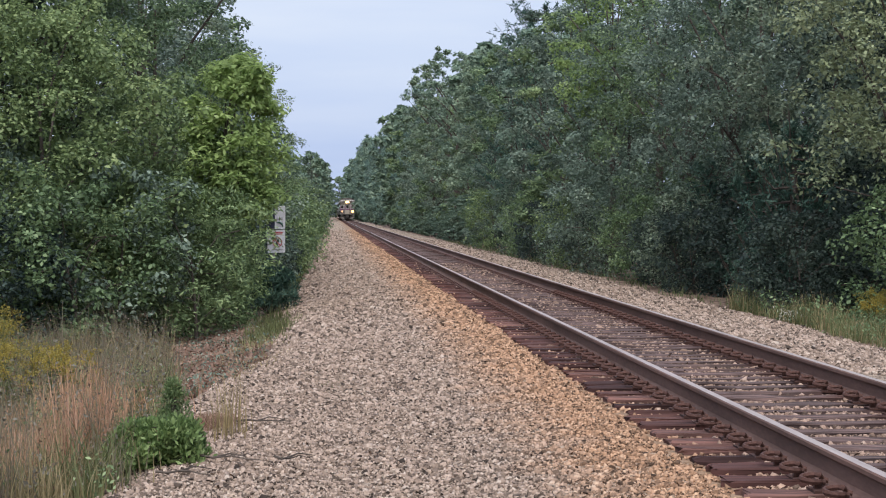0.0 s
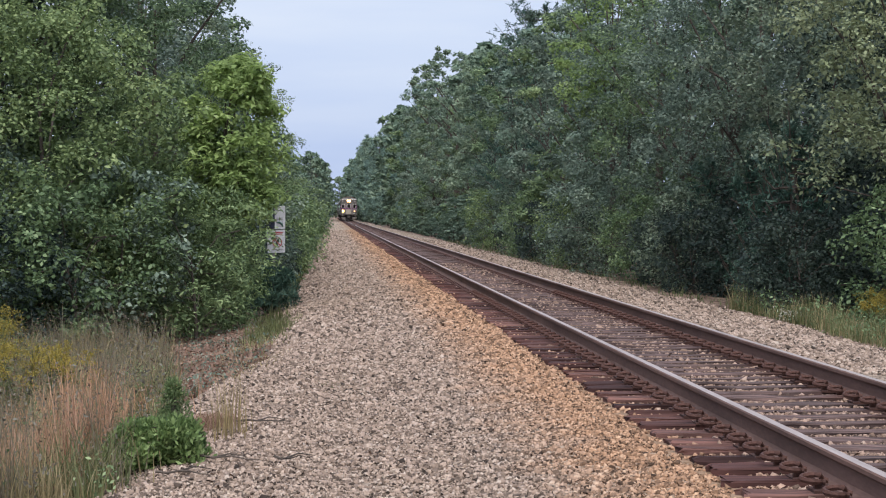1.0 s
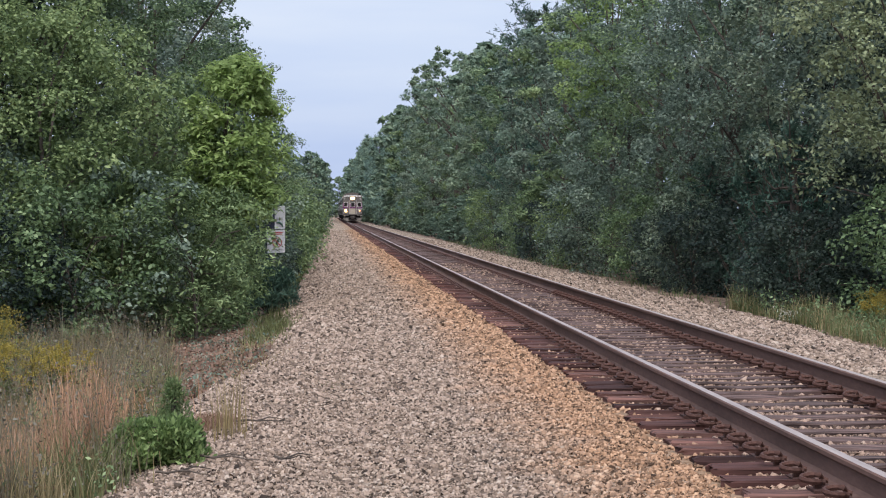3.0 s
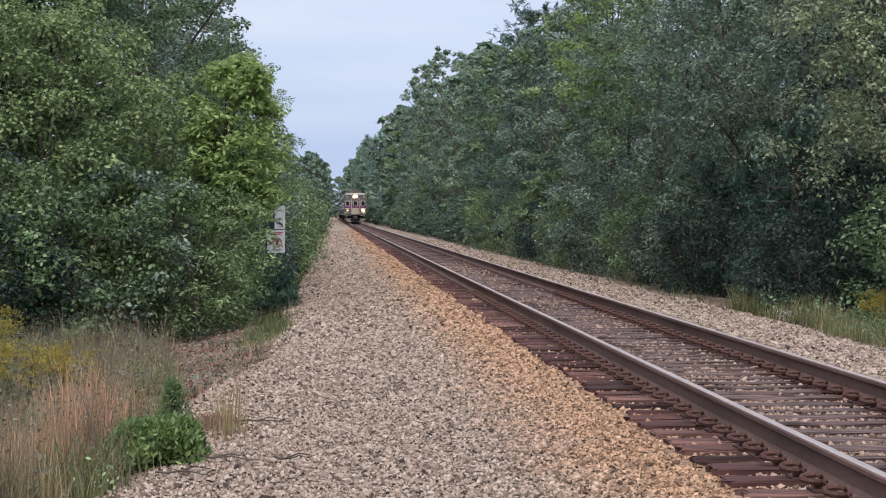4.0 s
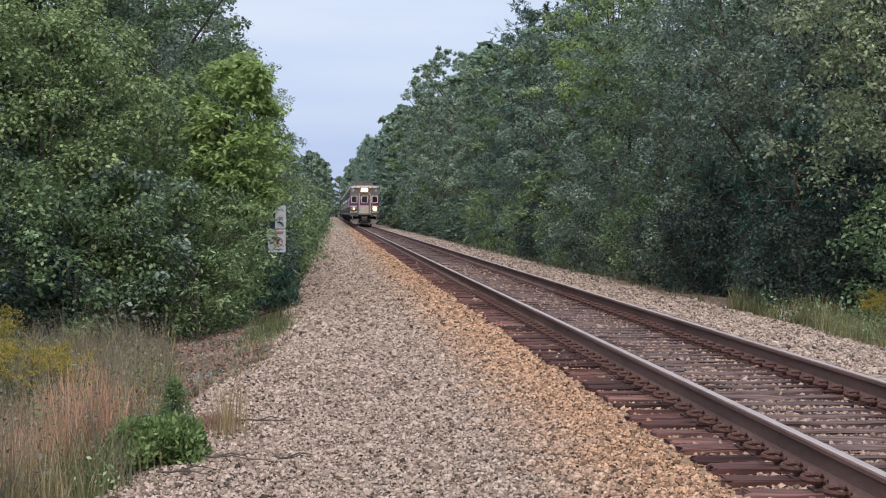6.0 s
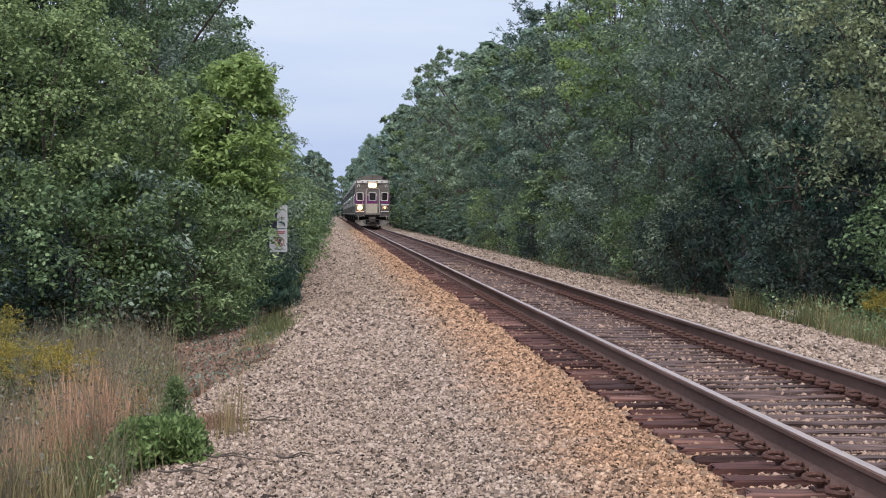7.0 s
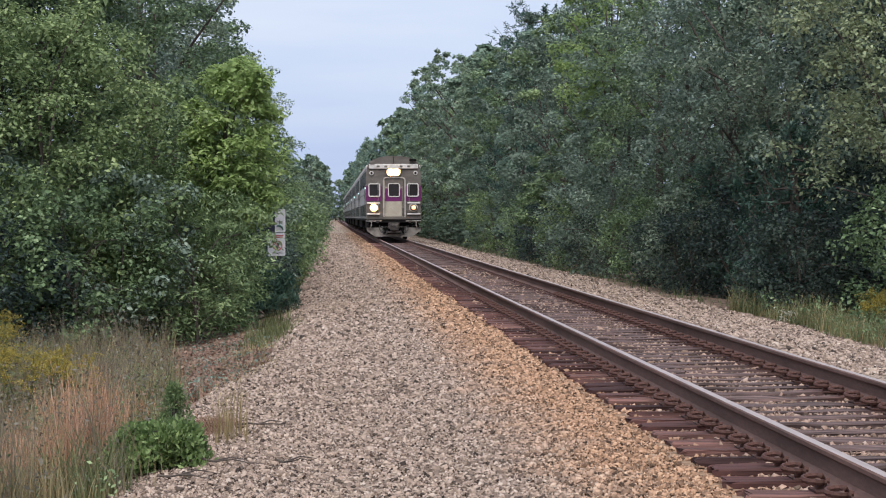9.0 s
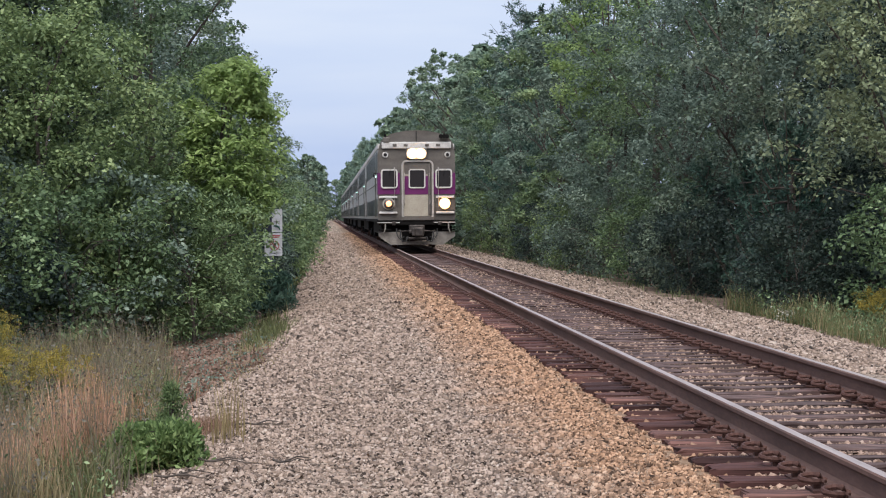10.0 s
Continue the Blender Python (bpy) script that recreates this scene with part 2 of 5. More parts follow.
def stone_material():
    m, n, l, b = material("crushed_stone", 0.9, 0, 0.2)
    g = n.new("ShaderNodeNewGeometry")
    sep = n.new("ShaderNodeSeparateXYZ")
    l.new(g.outputs["Position"], sep.inputs[0])
    r = ramp(n, [(0.0, (0.034, 0.026, 0.021)), (0.22, (0.168, 0.127, 0.1)), (0.6, (0.31, 0.236, 0.186)), (0.9, (0.425, 0.334, 0.27)), (1.0, (0.47, 0.395, 0.33))])
    l.new(g.outputs["Random Per Island"], r.inputs["Fac"])
    fine = noise_node(n, l, 30, 3)
    speck = ramp(n, [(0.3, (0.75, 0.73, 0.72)), (0.7, (1.05, 1.05, 1.05))])
    l.new(fine.outputs["Fac"], speck.inputs["Fac"])
    base = mixed(n, l, 1.0, r.outputs["Color"], speck.outputs["Color"], "MULTIPLY")
    # brake dust and rust beside the sleepers
    blot = noise_node(n, l, 1.6, 5)
    wob = n.new("ShaderNodeMath")
    wob.operation = "MULTIPLY_ADD"
    l.new(blot.outputs["Fac"], wob.inputs[0])
    wob.inputs[1].default_value = 1.0
    l.new(sep.outputs["X"], wob.inputs[2])
    edge = n.new("ShaderNodeMapRange")
    edge.inputs["From Min"].default_value, edge.inputs["From Max"].default_value = 1.55, 2.3
    edge.inputs["To Min"].default_value, edge.inputs["To Max"].default_value = 0.0, 0.72
    l.new(wob.outputs[0], edge.inputs["Value"])
    far = n.new("ShaderNodeMapRange")
    far.inputs["From Min"].default_value, far.inputs["From Max"].default_value = 2.55, 2.25
    far.inputs["To Min"].default_value, far.inputs["To Max"].default_value = 0.15, 1.0
    l.new(sep.outputs["X"], far.inputs["Value"])
    amount = n.new("ShaderNodeMath")
    amount.operation = "MULTIPLY"
    l.new(edge.outputs["Result"], amount.inputs[0])
    l.new(far.outputs["Result"], amount.inputs[1])
    rusty = mixed(n, l, 1.0, base, (1.22, 0.9, 0.63), "MULTIPLY")
    past = n.new("ShaderNodeMapRange")
    past.inputs["From Min"].default_value, past.inputs["From Max"].default_value = 5.0, 4.6
    l.new(sep.outputs["X"], past.inputs["Value"])
    here = n.new("ShaderNodeMath")
    here.operation = "MULTIPLY"
    l.new(amount.outputs[0], here.inputs[0])
    l.new(past.outputs["Result"], here.inputs[1])
    # oil and iron dust darken the stones between the sleepers
    crib = n.new("ShaderNodeMapRange")
    crib.inputs["From Min"].default_value, crib.inputs["From Max"].default_value = 2.1, 2.4
    crib.inputs["To Max"].default_value = 0.5
    l.new(sep.outputs["X"], crib.inputs["Value"])
    grime = n.new("ShaderNodeMath")
    grime.operation = "MULTIPLY"
    l.new(crib.outputs["Result"], grime.inputs[0])
    l.new(past.outputs["Result"], grime.inputs[1])
    stained = mixed(n, l, here.outputs[0], base, rusty)
    dusty = mixed(n, l, 1.0, stained, (0.72, 0.62, 0.62), "MULTIPLY")
    l.new(mixed(n, l, grime.outputs[0], stained, dusty), b.inputs["Base Color"])
    bumped(n, l, b, fine.outputs["Fac"], 0.3, 0.01)
    return m


def tie_material():
    m, n, l, b = material("weathered_tie_wood", 0.85, 0, 0.2)
    info = n.new("ShaderNodeObjectInfo")
    r = ramp(n, [(0.0, (0.036, 0.018, 0.017)), (0.5, (0.075, 0.036, 0.032)), (1.0, (0.13, 0.072, 0.062))])
    l.new(info.outputs["Random"], r.inputs["Fac"])
    grain = noise_node(n, l, 14, 5, "Object", (0.12, 1.2, 1))
    gr = ramp(n, [(0.34, (0.35, 0.33, 0.32)), (0.5, (0.85, 0.83, 0.81)), (0.66, (1.5, 1.42, 1.36))])
    l.new(grain.outputs["Fac"], gr.inputs["Fac"])
    base = mixed(n, l, 1.0, r.outputs["Color"], gr.outputs["Color"], "MULTIPLY")
    # the middle between the rails is bleached grey
    co = n.new("ShaderNodeTexCoord")
    sep = n.new("ShaderNodeSeparateXYZ")
    l.new(co.outputs["Object"], sep.inputs[0])
    ab = n.new("ShaderNodeMath")
    ab.operation = "ABSOLUTE"
    l.new(sep.outputs["X"], ab.inputs[0])
    mid = n.new("ShaderNodeMapRange")
    mid.inputs["From Min"].default_value, mid.inputs["From Max"].default_value = 0.7, 0.35
    mid.inputs["To Min"].default_value, mid.inputs["To Max"].default_value = 0.0, 0.75
    l.new(ab.outputs[0], mid.inputs["Value"])
    grey = mixed(n, l, 1.0, (0.115, 0.085, 0.08), gr.outputs["Color"], "MULTIPLY")
    l.new(mixed(n, l, mid.outputs["Result"], base, grey), b.inputs["Base Color"])
    bumped(n, l, b, grain.outputs["Fac"], 0.5, 0.02)
    return m


GROUND, STONE, TIE = ground_material(), stone_material(), tie_material()


# ---- mesh helpers ----
def part(name, bm, mat, parent=None, label=""):
    """Links a bmesh as one mesh object, under a thing or a part."""
    me = bpy.data.meshes.new(name)
    bm.to_mesh(me)
    bm.free()
    me.materials.append(mat)
    ob = new(name, me)
    if parent is not None:
        ob.parent = parent
    if label:
        ob["label"] = label
    return ob


def array_mesh(name, verts, quads, mat):
    """A mesh from arrays of corners and of faces that all have the same number of corners."""
    k = quads.shape[1]
    me = bpy.data.meshes.new(name)
    me.vertices.add(len(verts))
    me.vertices.foreach_set("co", np.ascontiguousarray(verts, dtype=np.float32).ravel())
    me.loops.add(quads.size)
    me.loops.foreach_set("vertex_index", np.ascontiguousarray(quads, dtype=np.int32).ravel())
    me.polygons.add(len(quads))
    me.polygons.foreach_set("loop_start", np.arange(0, quads.size, k, dtype=np.int32))
    me.update(calc_edges=True)
    me.materials.append(mat)
    return me


def box(bm, cx, cy, cz, sx, sy, sz, bevel=0.0, turn=None):
    r = bmesh.ops.create_cube(bm, size=1)
    vs = r["verts"]
    bmesh.ops.scale(bm, vec=(sx, sy, sz), verts=vs)
    if bevel:
        es = list({e for v in vs for e in v.link_edges})
        q = bmesh.ops.bevel(bm, geom=es, offset=bevel, segments=2, affect="EDGES", profile=0.5)
        vs = list({v for f in q["faces"] for v in f.verts} | {v for v in vs if v.is_valid})
    if turn is not None:
        bmesh.ops.rotate(bm, cent=(0, 0, 0), matrix=turn, verts=vs)
    bmesh.ops.translate(bm, vec=(cx, cy, cz), verts=vs)
    return vs


def tube(bm, pts, radii, sides=8):
    """A tapered tube along points."""
    pts = [Vector(p) for p in pts]
    rings = []
    for i, p in enumerate(pts):
        d = (pts[min(i + 1, len(pts) - 1)] - pts[max(i - 1, 0)]).normalized()
        q = d.to_track_quat("Z", "Y")
        rings.append([bm.verts.new(p + q @ Vector((math.cos(a) * radii[i], math.sin(a) * radii[i], 0))) for a in (2 * math.pi * j / sides for j in range(sides))])
    for a, b in zip(rings, rings[1:]):
        for j in range(sides):
            bm.faces.new((a[j], a[(j + 1) % sides], b[(j + 1) % sides], b[j]))
    bm.faces.new(rings[0][::-1])
    bm.faces.new(rings[-1])


def unit(v):
    return v / np.maximum(np.linalg.norm(v, axis=1, keepdims=True), 1e-6)


def leaf_arrays(c, nrm, length, width, rng, fold=0.12, along=None, three=False):
    """Folded four-cornered leaves (or plain three-cornered ones) at c, facing nrm."""
    n = len(c)
    u = along if along is not None else rng.normal(size=(n, 3))
    u = unit(u - nrm * np.sum(u * nrm, 1, keepdims=True) * (0.0 if along is not None else 1.0))
    v = unit(np.cross(nrm, u))
    L, W = (length * np.ones(n))[:, None], (width * np.ones(n))[:, None]
    if three:
        p = np.stack([c - u * L * 0.5 + v * W * 0.5, c - u * L * 0.4 - v * W * 0.5, c + u * L * 0.5 - nrm * L * 0.1], 1)
        return p.reshape(-1, 3), np.arange(3 * n).reshape(n, 3)
    p = np.stack([c - u * L * 0.5, c + v * W * 0.5 + nrm * W * fold + u * L * 0.05, c + u * L * 0.5 - nrm * L * 0.08, c - v * W * 0.5 + nrm * W * fold + u * L * 0.05], 1)
    return p.reshape(-1, 3), np.arange(4 * n).reshape(n, 4)


def blade_arrays(root, height, lean, width, rng, droop=0.3):
    """Grass blades: strips of three quads, bending over."""
    n = len(root)
    side = rng.uniform(0, 2 * np.pi, n)
    d = np.stack([np.cos(side), np.sin(side), np.zeros(n)], 1)
    face = rng.uniform(0, 2 * np.pi, n)
    w = np.stack([np.cos(face), np.sin(face), np.zeros(n)], 1)
    out = []
    for s in (0.0, 0.4, 0.75, 1.0):
        mid = root + d * (lean * height * s ** 1.8)[:, None] + np.array([0, 0, 1.0]) * (height * (s - droop * lean * s ** 3))[:, None]
        hw = (width * (1 - 0.85 * s) * 0.5)[:, None]
        out += [mid - w * hw, mid + w * hw]
    p = np.stack(out, 1)
    base = np.arange(n)[:, None] * 8
    q = np.concatenate([base + np.array([[k, k + 1, k + 3, k + 2]]) for k in (0, 2, 4)], 0)
    return p.reshape(-1, 3), q


# ---- ground ----
PROFILE_X = np.array([-80, -9, -3.2, -2.0, -1.1, -0.35, 0.4, 1.7, 2.1, 2.25, 2.7, 3.0, 4.0, 4.3, 4.75, 4.9, 5.3, 7.2, 9, 80])
PROFILE_Z = np.array([-0.5, -0.55, -0.6, -0.55, -0.32, -0.14, -0.1, -0.045, -0.03, -0.035, -0.035, -0.03, -0.03, -0.035, -0.035, -0.03, -0.07, -0.28, -0.42, -0.4])


def widen(y):
    """How much farther the gravel spreads towards the near footpath."""
    return 0.75 * np.clip((24 - y) / 7, 0, 1)


def ground_z(x, y):
    x, y = np.asarray(x, float), np.asarray(y, float)
    xs = np.where(x < 0.4, np.minimum(x + widen(y), 0.4 + 0 * x), x)
    z = np.interp(xs, PROFILE_X, PROFILE_Z)
    off = np.clip((np.abs(x - 3.5) - 1.6) / 1.5, 0, 1)
    wave = 0.03 * np.sin(x * 1.3 + y * 0.31) + 0.02 * np.sin(x * 2.9 - y * 0.83 + 1.0) + 0.012 * np.sin(x * 5.1 + y * 1.9)
    return z + wave * off * 0.7


def soil(x, y):
    """0 on gravel, 1 on litter and soil."""
    x, y = np.asarray(x, float), np.asarray(y, float)
    wob = 0.12 * np.sin(y * 1.1) + 0.08 * np.sin(y * 2.7 + 1) + 0.1 * np.sin(y * 0.43 + 2)
    left = np.clip((-0.55 - widen(y) + wob - x) / 0.35, 0, 1)
    right = np.clip((x - 7.1 - wob) / 0.3, 0, 1)
    return np.maximum(left, right)


def build_ground():
    xs = np.unique(np.concatenate([np.array([-3000, -800, -200, -80, -40, -20, -12]), np.arange(-9, 2, 0.2), np.arange(2.0, 5.05, 0.1), np.arange(5.2, 10.01, 0.2), np.array([12, 20, 40, 80, 200, 800, 3000])]))
    ys = np.unique(np.concatenate([np.array([-600, -150, -40, -10, -3]), np.arange(0, 60, 0.4), np.arange(60, 200, 3.0), np.arange(200, 1000, 20.0), np.array([1200, 1800, 3500])]))
    X, Y = np.meshgrid(xs, ys)
    Z = ground_z(X, Y)
    v = np.stack([X, Y, Z], -1).reshape(-1, 3)
    nx, ny = len(xs), len(ys)
    i = (np.arange(ny - 1)[:, None] * nx + np.arange(nx - 1)[None]).ravel()
    me = array_mesh("ground", v, np.stack([i, i + 1, i + nx + 1, i + nx], 1), GROUND)
    at = me.attributes.new("soil", "FLOAT", "POINT")
    at.data.foreach_set("value", soil(X, Y).astype(np.float32).ravel())
    me.polygons.foreach_set("use_smooth", np.ones(len(me.polygons), dtype=bool))
    tagged(new("ground", me), "pale gravel shoulder and brown leaf-littered soil", "ground", kind="structure")


build_ground()


# ---- railway track ----
TRACK_X, GAUGE, RAIL_TOP_Z, TIE_STEP = 3.49, 1.505, 0.19, 0.495
TRACK_END = 720.0
track = tagged(new("railway_track"), "single railway track of rusty rails on weathered wooden ties", "railway track", kind="structure")
track.location = (TRACK_X, 0, 0)


def rail_mesh():
    """Flat-bottomed rail: foot, web and head swept along the line; the running surface is polished."""
    half = [(0.076, 0.0), (0.076, 0.012), (0.03, 0.024), (0.009, 0.045), (0.009, 0.125), (0.03, 0.14), (0.036, 0.146), (0.036, 0.168), (0.028, 0.177), (0.02, 0.1785)]
    sect = half + [(-x, z) for x, z in reversed(half)]
    ys = [-30, 0] + [10 * k for k in range(1, 20)] + [200, 300, 450, TRACK_END]
    bm = bmesh.new()
    rings = [[bm.verts.new((x, y, z)) for x, z in sect] for y in ys]
    n = len(sect)
    for a, b in zip(rings, rings[1:]):
        for j in range(n):
            f = bm.faces.new((a[j], a[(j + 1) % n], b[(j + 1) % n], b[j]))
            f.material_index = 1 if 8 <= j <= 10 else 0
    bm.faces.new(rings[0][::-1])
    bm.faces.new(rings[-1])
    bmesh.ops.recalc_face_normals(bm, faces=bm.faces)
    return bm


for s in (-1, 1):
    r = part("rail", rail_mesh(), RAIL_SIDE, track, "rust-brown steel rail with a polished head")
    r.data.materials.append(RAIL_TOP)
    r.location = (s * GAUGE / 2, 0, 0.0125)


def build_ties():
    rng = np.random.default_rng(5)
    variants = []
    for k in range(6):
        bm = bmesh.new()
        box(bm, 0, 0, -0.09, 2.6, 0.215, 0.18, 0.012)
        bmesh.ops.subdivide_edges(bm, edges=[e for e in bm.edges if e.calc_length() > 1.5], cuts=9)
        for v in bm.verts:
            v.co += Vector(rng.normal(0, 0.006, 3))
            if abs(v.co.x) > 1.2:
                v.co.x += rng.normal(0, 0.02)
        me = bpy.data.meshes.new("tie")
        bm.to_mesh(me)
        bm.free()
        me.materials.append(TIE)
        variants.append(me)
    bm = bmesh.new()
    box(bm, 0, 0, 0.006, 0.36, 0.19, 0.013)
    for sx in (-1, 1):
        box(bm, sx * 0.086, 0, 0.017, 0.02, 0.19, 0.018)
    plate = bpy.data.meshes.new("tie_plate")
    bm.to_mesh(plate)
    bm.free()
    plate.materials.append(RUST)
    # spring clip: a bent bar that grips the foot of the rail, with its shoulder and spike
    bm = bmesh.new()
    coil = [(0.1 + 0.052 * math.cos(a), 0.052 * math.sin(a), 0.045 + 0.012 * math.sin(a * 0.5)) for a in (radians(200 + 36 * k) for k in range(10))]
    tube(bm, [(0.0, -0.05, 0.03), (0.03, -0.055, 0.036)] + coil + [(0.03, 0.02, 0.03)], [0.0125] * 13, 6)
    box(bm, 0.065, -0.005, 0.014, 0.04, 0.04, 0.02)
    clip = bpy.data.meshes.new("rail_clip")
    bm.to_mesh(clip)
    bm.free()
    clip.materials.append(RUST)
    for i in range(300):
        y = 5.18 + i * TIE_STEP
        t = new("tie", variants[int(rng.integers(6))])
        t.parent = track
        t.location = (rng.normal(0, 0.025), y + rng.normal(0, 0.012), rng.normal(0, 0.004))
        t.rotation_euler = (0, 0, rng.normal(0, 0.006) + (math.pi if rng.random() < 0.5 else 0))
        if i < 200:
            for s in (-1, 1):
                p = new("tie_plate", plate)
                p.parent = track
                p.location = (s * GAUGE / 2, y, 0.001)
                if i < 64:
                    for side in (-1, 1):
                        c = new("rail_clip", clip)
                        c.parent = p
                        c.location = (side * 0.07, rng.normal(0, 0.004), 0.006)
                        c.rotation_euler = (0, 0, 0 if side > 0 else math.pi)
                        c.scale = (1.05, 1.0, 1.35)
    # ties too far to tell apart
    n = int((TRACK_END - 5.18 - 300 * TIE_STEP) / TIE_STEP)
    y = 5.18 + np.concatenate([np.arange(-60, 0), 300 + np.arange(n)]) * TIE_STEP
    n = len(y)
    corner = np.array([(sx * 1.3, sy * 0.107, z) for z in (-0.15, 0.0) for sx, sy in ((-1, -1), (1, -1), (1, 1), (-1, 1))])
    v = corner[None] + np.stack([0 * y, y, 0 * y], 1)[:, None]
    q = np.array([(4, 5, 6, 7), (0, 1, 5, 4), (1, 2, 6, 5), (2, 3, 7, 6), (3, 0, 4, 7)])
    f = (np.arange(n)[:, None, None] * 8 + q[None]).reshape(-1, 4)
    rest = tagged(new("far_ties", array_mesh("far_ties", v.reshape(-1, 3), f, TIE)), kind="stuff")
    rest.parent = track


# ---- trees ----
def clump_points(rng, centres, radii, per, flat=0.7):
    """Points on the upper shells of clumps, and the way that they face."""
    k = len(centres)
    d = unit(rng.normal(size=(k, per, 3)).reshape(-1, 3)).reshape(k, per, 3)
    d[..., 2] = np.abs(d[..., 2]) * np.where(rng.random((k, per)) < 0.75, 1, -1)
    r = radii[:, None, None] * (0.55 + 0.5 * rng.random((k, per, 1)))
    p = centres[:, None] + d * r * np.array([1, 1, flat])
    return p.reshape(-1, 3), d.reshape(-1, 3)


def crown_mesh(name, rng, h, base, radius, clumps, per, leaf, mat, spread=(0.3, 0.55), lean=0.0, top=0.62, boughs=0, three=False, aspect=0.62):
    """A broad-leaved crown: boughs over an uneven, lobed body, each bough a spray of leaf clumps."""
    m = boughs or clumps
    z = base + (h - base) * (np.arange(m) + rng.random(m)) / m
    s = (z - base) / (h - base)
    prof = np.where(s < top, 0.74 + 0.26 * np.sin(s / top * np.pi / 2), np.sqrt(np.clip(1 - ((s - top) / (1.0 - top)) ** 2, 0.02, 1)))
    a = rng.uniform(0, 2 * np.pi, m) if not boughs else np.arange(m) * 2.4 + rng.normal(0, 0.3, m)
    lobes = 1 + (0.5 if boughs else 1.0) * 0.16 * np.sin(3 * a + 4 * s + rng.uniform(0, 6)) + 0.12 * np.sin(5 * a - 7 * s + rng.uniform(0, 6))
    r = radius * prof * lobes * ((0.3 + 0.7 * rng.random(m) ** 0.4) if not boughs else rng.uniform(0.42, 0.8, m))
    c = np.stack([r * np.cos(a), r * np.sin(a), z], 1)
    if boughs:
        # clumps spread over the upper and outer side of each bough, which droops at its end
        k = clumps // m
        size = radius * rng.uniform(0.29, 0.45, m) * (1 - 0.3 * s)
        d = unit(rng.normal(size=(m * k, 3)))
        d[:, 2] = np.abs(d[:, 2]) * 0.75 - 0.12
        out = np.repeat(np.stack([np.cos(a), np.sin(a), 0 * a], 1), k, 0)
        d = unit(d + out * 0.45)
        c = np.repeat(c, k, 0) + d * np.repeat(size, k)[:, None] * rng.uniform(0.5, 1.1, (m * k, 1)) * np.array([1.15, 1.15, 0.75])
        s = np.repeat(s, k)
    c[:, 0] += lean * s
    rad = rng.uniform(*spread, len(c)) * (1.0 - 0.3 * s)
    p, d = clump_points(rng, c, rad, per)
    p += rng.normal(0, 0.05, p.shape)
    nrm = unit(d * 0.6 + np.array([0, 0, 0.6]) + rng.normal(0, 0.4, d.shape))
    size = leaf * rng.uniform(0.6, 1.3, len(p))
    p[:, 2] = np.maximum(p[:, 2], 0.05)
    v, q = leaf_arrays(p, nrm, size, size * (0.8 if three else aspect), rng, three=three)
    return array_mesh(name, v, q, mat), c


def trunk_mesh(rng, h, r0, centres, limbs=10):
    bm = bmesh.new()
    bend = rng.normal(0, 0.25, 2)
    spine = [Vector((bend[0] * (s ** 2), bend[1] * (s ** 2), h * 0.9 * s - 0.3)) for s in (0, 0.05, 0.25, 0.5, 0.75, 1.0)]
    tube(bm, spine, [r0 * 1.3, r0, r0 * 0.8, r0 * 0.6, r0 * 0.35, r0 * 0.08], 8)
    for i in rng.choice(len(centres), min(limbs, len(centres)), replace=False):
        c = Vector(centres[i])
        zz = max(0.3, c.z * rng.uniform(0.45, 0.75))
        s = zz / (h * 0.9)
        a = Vector((bend[0] * s * s, bend[1] * s * s, zz))
        mid = a.lerp(c, 0.5) + Vector((0, 0, 0.25))
        tube(bm, [a, mid, c], [r0 * 0.35 * (1 - s * 0.5), r0 * 0.2, 0.012], 5)
    return bm


def broad_tree(name, seed, h, base, radius, clumps, per, leaf, mat, label, r0=0.16, **kw):
    rng = np.random.default_rng(seed)
    me, c = crown_mesh("crown", rng, h, base, radius, clumps, per, leaf, mat, **kw)
    ob = tagged(new(name), label, "tree" if name == "tree" else name.replace("_", " "))
    cr = new("crown", me)
    cr.parent = ob
    part("trunk", trunk_mesh(rng, h * 0.95, r0, c), BARK, ob)
    return ob


